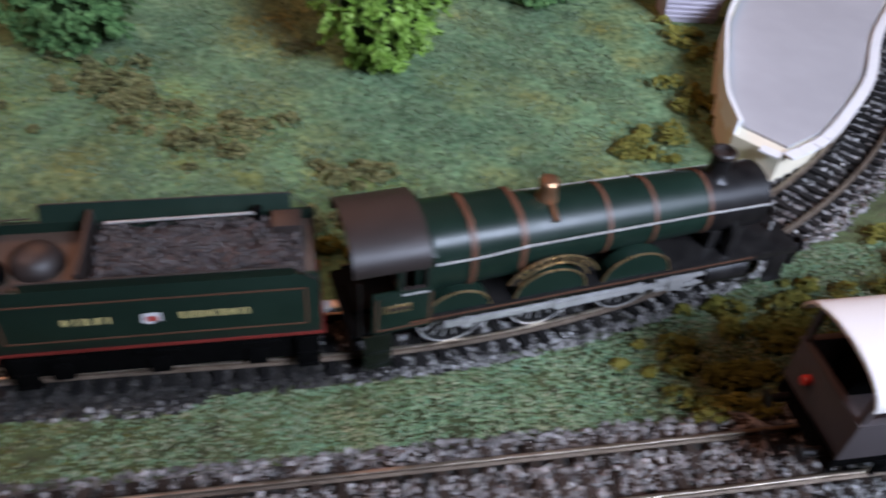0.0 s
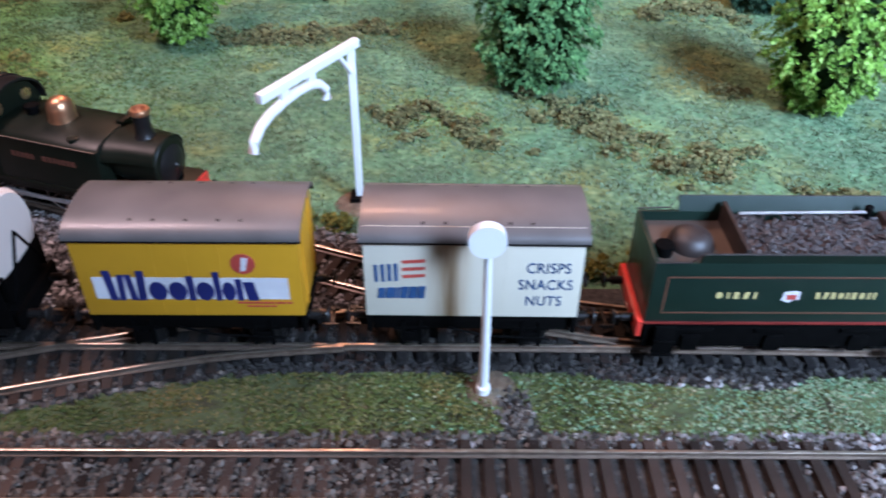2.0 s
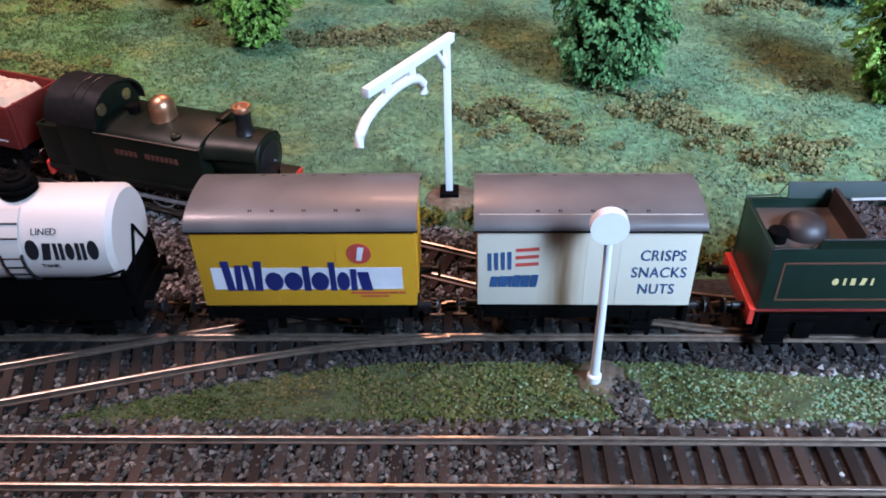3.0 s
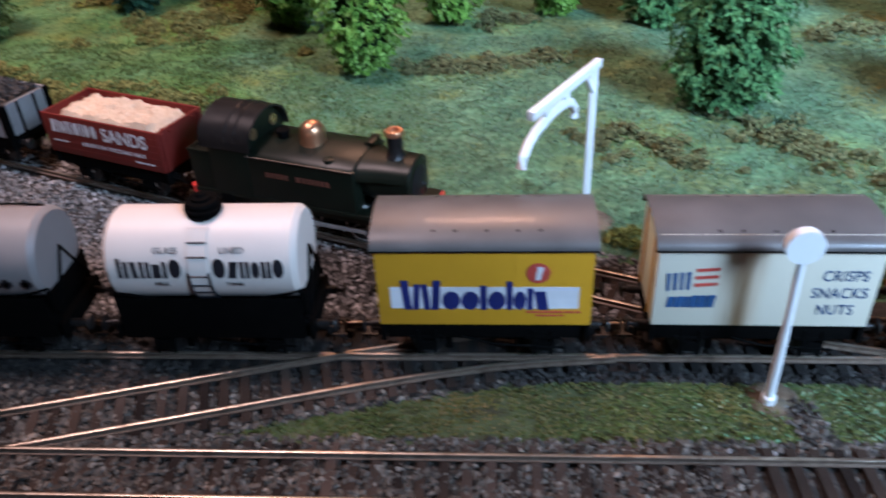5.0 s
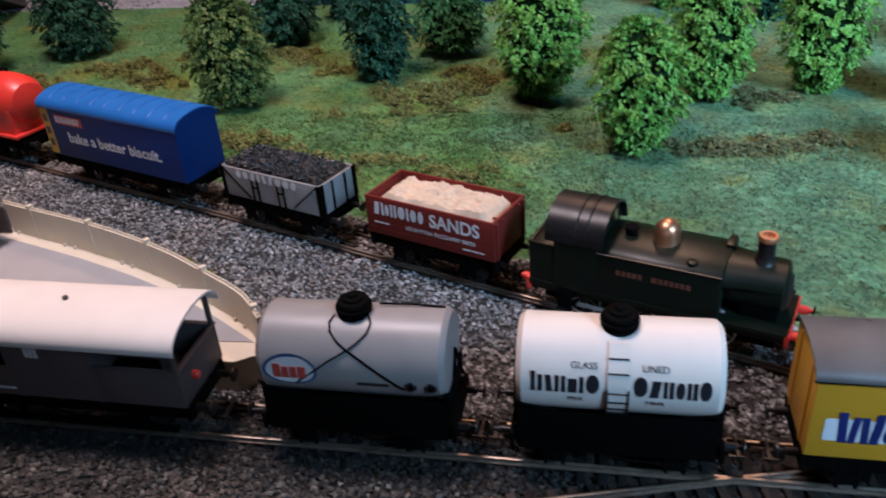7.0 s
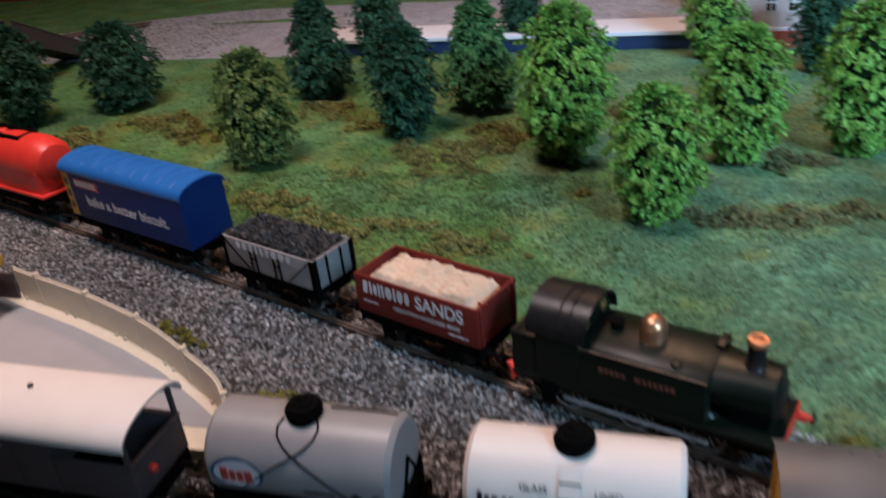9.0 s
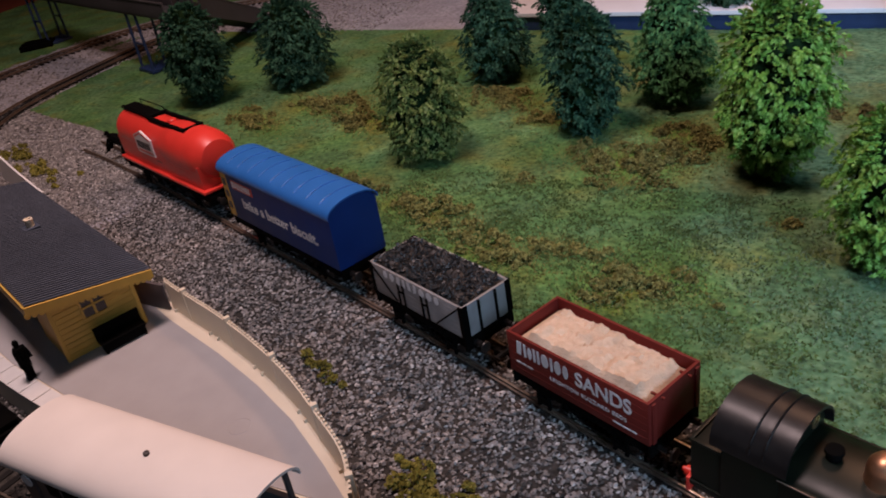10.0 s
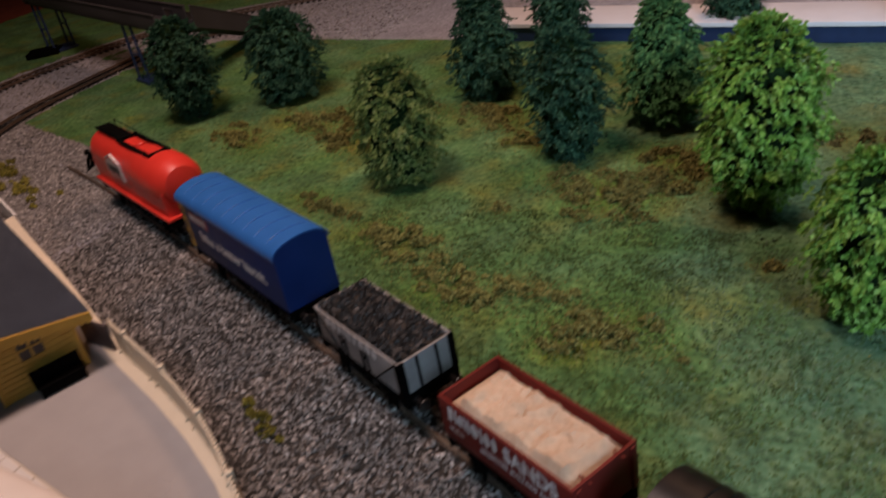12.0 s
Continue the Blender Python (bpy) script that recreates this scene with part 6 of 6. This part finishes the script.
part("cab_front", prism([(-15, 24), (-15, 48.6), (-9, 53.4), (0, 55), (9, 53.4), (15, 48.6), (15, 24)], 24, 25.4, "x"), "loco_green", lo)
part("backhead", box(20, 24, -11, 11, 22, 46, 0.6), "black", lo)
part("cab_floor", box(-1, 25, -15, 15, 19.5, 21.2, 0.2), "black", lo)
part("cab_roof", prism(roof_outline(16.6, 47.6, 57.2, 1.0), 0, 23.5, "x"), "cab_roof", lo, "smooth umber brown cab roof")
part("number_plate", box(9.5, 18, -16.1, -15.7, 29.6, 32.6, 0.1), "brass", lo)
bars([1.2, 1.2, 1.2, 1.2], 1.5, 10.7, -16.2, 30.3, "print_black", lo, 0.6)
part("cab_lining", boxes((7, 24.4, -15.95, -15.7, 22, 22.6), (7, 7.6, -15.95, -15.7, 22, 36), (23.8, 24.4, -15.95, -15.7, 22, 36)), "lining", lo)
part("cab_step", boxes((3, 12, -16.8, -16, 7, 21.4), (3, 12, -18, -15, 7, 7.9), (3, 12, -17.8, -15, 13, 13.9), bevel=0.15), "loco_dark", lo)
part("cab_step", boxes((3, 12, 16, 16.8, 7, 21.4), (3, 12, 15, 18, 7, 7.9), bevel=0.15), "loco_dark", lo)
part("hand_pole", wire([(2, -15.6, 21), (2, -15.6, 44)], 0.4), "black_metal", lo)
# splashers with brass beading, nameplate
for xs, r, nm in ((40, 10.5, 0), (71.5, 12.5, 1), (103, 12.5, 0)):
    for sy in (-1, 1):
        pr = [(xs + r * math.cos(t), 24.4 + (r - 2.4) * math.sin(t)) for t in np.linspace(0, math.pi, 19)]
        spl = part("splasher", prism(pr, *sorted((sy * 10, sy * 15.0)), "y"), "loco_green", lo)
        part("bead", wire([(x, sy * 15.15, z) for x, z in pr], 0.42), "brass", spl, "brass splasher bead")
        if nm:
            out = [(xs + (r + 1) * math.cos(t), 25.4 + r * math.sin(t)) for t in np.linspace(0.42, 2.72, 17)]
            inn = [(xs + (r + 4.6) * math.cos(t), 25.4 + (r + 2.8) * math.sin(t)) for t in np.linspace(2.72, 0.42, 17)]
            npl = part("nameplate", prism(out + inn, *sorted((sy * 14.7, sy * 15.3)), "y"), "black_metal", lo, "curved black nameplate with brass edge")
            for ring in (out, inn):
                part("plate_edge", wire([(x, sy * 15.3, z) for x, z in ring], 0.4), "brass", npl)
            bm = bmesh.new()
            for t in np.linspace(0.7, 2.44, 11):
                cx_, cz_ = xs + (r + 2.9) * math.cos(t), 25.4 + (r + 1.5) * math.sin(t)
                prism([(cx_ - 0.6, cz_ - 0.7), (cx_ + 0.6, cz_ - 0.7), (cx_ + 0.6, cz_ + 0.7), (cx_ - 0.6, cz_ + 0.7)], *sorted((sy * 15.25, sy * 15.5)), "y", bm)
            part("plate_bars", bm, "brass", npl)
part("frames", box(8, 160, -6.5, 6.5, 8, 23, 0.4), "black", lo)
for xw in (40, 71.5, 103):
    for sy in (-1, 1):
        w = again("driving_wheel", SPOKED[12.0], lo, at(xw, sy * 9.4, 17.0, 0 if sy > 0 else 180) @ pose(0, 0, 0, 0, xw * 7, 0))
        wheel_parts(w, 12.0)
        part("crank_pin", lathe([(1.7, 0), (1.7, 2.6), (1.1, 3)], xw + 4, sy * 12.6 - (3 if sy < 0 else 0), 17.4, "y", 14), "steel", lo)
for sy in (-1, 1):
    part("coupling_rod", boxes((36, 108, sy * 14.2 - 0.5, sy * 14.2 + 0.5, 16.2, 18.8), bevel=0.2), "steel", lo, "bright coupling rod")
    part("connecting_rod", prism([(75, 15.8), (75, 18.6), (128, 19.4), (128, 17.2)], *sorted((sy * 14.9, sy * 15.5)), "y"), "steel", lo, "bright connecting rod")
    part("slide_bar", boxes((112, 132, sy * 15.4 - 0.6, sy * 15.4 + 0.6, 19.2, 20.2), (112, 132, sy * 15.4 - 0.6, sy * 15.4 + 0.6, 15.2, 16.2), (117, 123, sy * 15.4 - 1.1, sy * 15.4 + 1.1, 15, 20.4)), "steel", lo)
    part("cylinder", lathe([(4.4, 0), (5.2, 0.8), (5.2, 17.2), (4.4, 18)], 131, sy * 12, 17.4, "x", 24), "black_metal", lo)
    part("steam_pipe", wire([(140, sy * 12.4, 24), (141, sy * 11.6, 33), (140, sy * 9.6, 38)], 2.0), "black_metal", lo)
    for xw in (131, 155):
        w = again("bogie_wheel", SPOKED[6.2], lo, at(xw, sy * 8, 11.2 + 0.0, 0 if sy > 0 else 180))
        wheel_parts(w, 6.2)
    again("buffer", BUFFER, lo, at(169, sy * 9.8, 19))
part("bogie_frame", box(126, 160, -6, 6, 8, 15, 0.4), "black", lo)
part("buffer_beam", box(167.4, 169.2, -15.8, 15.8, 15.6, 24, 0.2), "black_metal", lo)
part("front_step", boxes((158, 166, -15.8, -15, 10, 22), (158, 166, -17, -15, 10, 10.8), bevel=0.15), "black_metal", lo)
again("coupling", HOOK, lo, at(168, 0, 0))
for sy in (-5, 5):
    part("lamp_iron", box(163, 164, sy - 0.4, sy + 0.4, 24, 28), "steel", lo)

for ob in lo.children:
    if ob.name.split(".")[0] in ("cab_side", "cab_front", "backhead", "cab_floor", "cab_roof", "number_plate", "lettering", "cab_lining", "cab_step", "hand_pole"):
        ob.location.x += 6 * MM


# ---- lineside things ----
sg = thing("disc_signal", "white plastic post with a round white disc", "signal", at(18.6, -29.6, 0.4))
part("post", wire([(0.3, 0, 0), (0.2, 0, 30), (-0.4, 0, 60)], [1.7, 1.4, 1.2], segs=12), "white", sg)
part("socket", lathe([(2.4, 0), (2.4, 3.6), (1.8, 4.2)], 0.3, 0, 0, segs=14), "white", sg)
dsc = part("disc", lathe([(5.0, -1.7), (5.6, -1.4), (5.6, 1.2), (5.0, 1.5)], -0.8, 0, 63.8, "y", 36), "white", sg, "round white disc")
part("disc_rim", lathe([(4.2, -2.0), (5.6, -2.0), (5.6, -1.3), (4.2, -1.3)], -0.8, 0, 63.8, "y", 36), "white", dsc)
part("mound", lathe([(9, -0.6), (7, 1.0), (3, 1.6)], 3, 3, 0, segs=12), "soil", sg)

wcn = thing("water_crane", "white plastic water crane with a jib and curved hose", "water crane", at(-31, 86, 0))
part("base", box(-4.2, 4.2, -4.2, 4.2, 0, 4, 0.4), "black", wcn)
part("post", box(-1.5, 1.5, -1.5, 1.5, 3.6, 74, 0.3), "white", wcn)
part("mound", lathe([(13, -0.6), (9, 1.2), (4, 2.0), (1, 2.2)], 1, -2, 0, segs=14), "soil", wcn, "low mound of brown soil")
jib = Matrix.Rotation(math.atan2(-50, -29), 4, "Z")
jb = part("jib", boxes((-4, 55, -1.5, 1.5, 72, 75.6), bevel=0.3), "white", wcn)
jb.matrix_basis = jib
for nm, b in (("brace", wire([(1, 0, 63), (8.5, 0, 72.5)], 1.1)), ("hanger", boxes((24, 28, -0.9, 0.9, 66, 72.4), (40, 44, -0.9, 0.9, 66.5, 72.4))),
              ("hose", wire([(17.5, 0, 58.5), (18.2, 0, 62.5), (21.5, 0, 66), (27, 0, 67.8), (34, 0, 68.2), (42, 0, 67.6), (50, 0, 66), (56, 0, 63.6), (60, 0, 59.8), (61.4, 0, 55.6)], 1.9, segs=12))):
    part(nm, b, "white", wcn).matrix_basis = jib


def figurine(x, y, z, turn, hgt, label):
    """A plain little standing shape, in one mesh."""
    k = hgt / 23.0
    bm = bmesh.new()
    for sy in (-1.3, 1.3):
        wire([(0, sy * k, 0), (0.2, sy * k, 6 * k), (0, sy * 0.8 * k, 11.5 * k)], [1.4 * k, 1.3 * k, 1.5 * k], bm)
        wire([(0, sy * 2.2 * k, 18.2 * k), (0.8 * k, sy * 2.7 * k, 14.5 * k), (1.8 * k, sy * 2.5 * k, 11.0 * k)], 1.1 * k, bm)
    lathe([(3.0 * k, 8.0 * k), (2.9 * k, 11 * k), (2.8 * k, 13 * k), (3.1 * k, 17 * k), (2.5 * k, 19 * k), (0.9 * k, 19.6 * k), (1.4 * k, 20.6 * k), (1.5 * k, 22 * k), (1.0 * k, 23 * k)], segs=14, bm=bm)
    ob = part("figurine", finish(bm), "black")
    ob.matrix_basis = at(x, y, z, turn)
    return tagged(ob, label, "figurine", "platform figurines")


figurine(-517, 44, 17.2, 20, 23, "tiny black painted figurine standing on the platform")
k = 1.35
bm = bmesh.new()
for sy in (-1.8, 1.8):
    wire([(-1.5, sy * k, 0), (0.4, sy * k, 5.5 * k), (-1.8, sy * 0.7 * k, 11 * k)], [1.5 * k, 1.4 * k, 1.8 * k], bm)
    wire([(6.2 * k, sy * 1.5 * k, 16.6 * k), (8.4 * k, sy * 1.5 * k, 12.2 * k), (9.6 * k, sy * 0.8 * k, 8.6 * k)], 1.15 * k, bm)
wire([(-2.4 * k, 0, 10.4 * k), (0.8 * k, 0, 13.6 * k), (4.6 * k, 0, 16.4 * k), (7.0 * k, 0, 17.8 * k)], [2.6 * k, 3.3 * k, 3.2 * k, 1.7 * k], bm)
wire([(7.4 * k, 0, 17.6 * k), (8.0 * k, 0, 19.0 * k), (8.4 * k, 0, 20.6 * k)], [1.5 * k, 1.8 * k, 1.2 * k], bm)
wire([(6.4 * k, 2.6, 11.0 * k), (14.5 * k, -1.4, 5.6 * k)], 0.45, bm)
stooping = part("figurine", finish(bm), "black")
stooping.matrix_basis = at(-728, 296, 0.6, 200)
tagged(stooping, "tiny black painted figurine stooping beside the rails", "figurine", "platform figurines")

# white step and block on the platform edge
st = part("step_block", boxes((-20, 20, -7, 7, 0, 9), (-18, 18, -5, 5, 9, 12), bevel=0.6), "black")
tagged(st, "low black plastic block beside the platform edge", "block")
st.matrix_basis = at(-523, 22, 1, -12)

hut = thing("platform_hut", "pale lilac ribbed plastic hut base", "hut", at(392, 226, 0, -8))
part("body", loft([[(-15, -9, 0), (15, -9, 0), (15, 9, 0), (-15, 9, 0)], [(-17.5, -11, 26), (17.5, -11, 26), (17.5, 11, 26), (-17.5, 11, 26)]]), "lilac", hut)
for zr in range(3, 26, 3):
    part("rib", box(-15.2 - zr * 0.09, 15.2 + zr * 0.09, -9.8 - zr * 0.08, -9.0 - zr * 0.08, zr, zr + 1.3, 0.2), "lilac", hut)
tr = thing("luggage_trolley", "small red luggage trolley on the platform", "trolley", at(505, 236, 17.2, 40))
part("bed", box(-9, 9, -5, 5, 4, 6, 0.4), "red", tr)
part("end", box(8, 9, -5, 5, 6, 14, 0.4), "red", tr)
for xw in (-6, 6):
    part("wheel", lathe([(2, -5.5), (2, -4.5)], xw, 0, 2, "y", 14), "black", tr)
    part("wheel", lathe([(2, 4.5), (2, 5.5)], xw, 0, 2, "y", 14), "black", tr)

# ---- far end: footbridge, road, back platform, house ----
fb = thing("footbridge", "dark grey plastic footbridge on dark blue trestle legs", "footbridge", at(-895, 512, 0, -17))
part("deck", box(-365, 74, -17, 17, 67, 69.5, 0.4), "footbridge", fb)
for sy in (-17, 17):
    part("parapet", boxes((-365, 74, sy - 0.8, sy + 0.8, 69.5, 84), (-365, 74, sy - 1.5, sy + 1.5, 84, 85.6), bevel=0.2), "footbridge", fb)
for xs in (-20, -335):
    for dx in (-11, 11):
        for sy in (-14, 14):
            part("leg", wire([(xs + dx * 1.3, sy, 0), (xs + dx, sy, 67)], 1.7), "trestle_blue", fb, "dark blue trestle leg")
    part("brace", boxes((xs - 13, xs + 13, -14.8, -13.4, 32, 34), (xs - 13, xs + 13, 13.4, 14.8, 32, 34)), "trestle_blue", fb)
    part("plinth", box(xs - 17, xs + 17, -18, 18, 0, 4, 0.5), "trestle_blue", fb, "dark blue plinth")
flight = at(66, 12, 0, 127)
st_ = part("stair", prism([(0, 65), (0, 69.5), (178, 4), (178, 0)], -15, 15, "y"), "footbridge", fb)
st_.matrix_basis = flight
STEP = mesh_of("tread", box(0, 8, -14, 14, 0, 1.6, 0.2), M["footbridge"], False)
for k in range(18):
    again("tread", STEP, st_, at(4 + k * 9.5, 0, 66.4 - k * 3.5))
for sy in (-15.6, 14.4):
    part("stair_parapet", prism([(0, 62), (0, 84), (178, 19), (178, 0)], sy, sy + 1.2, "y"), "footbridge", fb).matrix_basis = flight
    part("stair_handrail", wire([(0, sy + 0.6, 84.5), (178, sy + 0.6, 19.5)], 1.1), "footbridge", fb).matrix_basis = flight

bx = part("crossing_box", boxes((-22, 22, -14, 14, 0, 7), (-18, 18, -10, 10, 7, 9), bevel=0.5), "black")
tagged(bx, "flat black plastic box beside the loop track", "box")
bx.matrix_basis = at(-1222, 585, 0, 40)

bp = thing("back_platform", "white station platform with blue base at the back", "platform", kind="structure")
part("base", box(-560, 260, 652, 690, 0, 15, 0.4), "trestle_blue", bp)
part("top", box(-560, 260, 648, 706, 15, 19, 0.5), "white_board", bp)
part("surface", box(-560, 260, 706.3, 800, 10, 18), "road", bp)
hs = thing("house", "pale pink house with a small window at the back", "house", at(-62, 650, 0, -4))
part("wall", box(-32, 32, 0, 50, 0, 82, 0.5), "pink_wall", hs)
part("roof", prism([(-5, 80), (25, 112), (55, 80), (55, 84), (25, 116), (-5, 84)], -35, 35, "x"), "terracotta", hs)
for xw in (-2, 18):
    hw_ = part("window", box(xw - 5.5, xw + 5.5, -0.8, 0.5, 34, 52, 0.2), "print_white", hs)
    for dx in (-2.4, 2.4):
        for dz in (38.5, 47.5):
            part("pane", box(xw + dx - 1.9, xw + dx + 1.9, -1.0, -0.6, dz - 3.6, dz + 3.6), "glass_dark", hw_, "", False)
part("plinth", box(-34, 34, -3, 0, 0, 16, 0.4), "terracotta", hs)
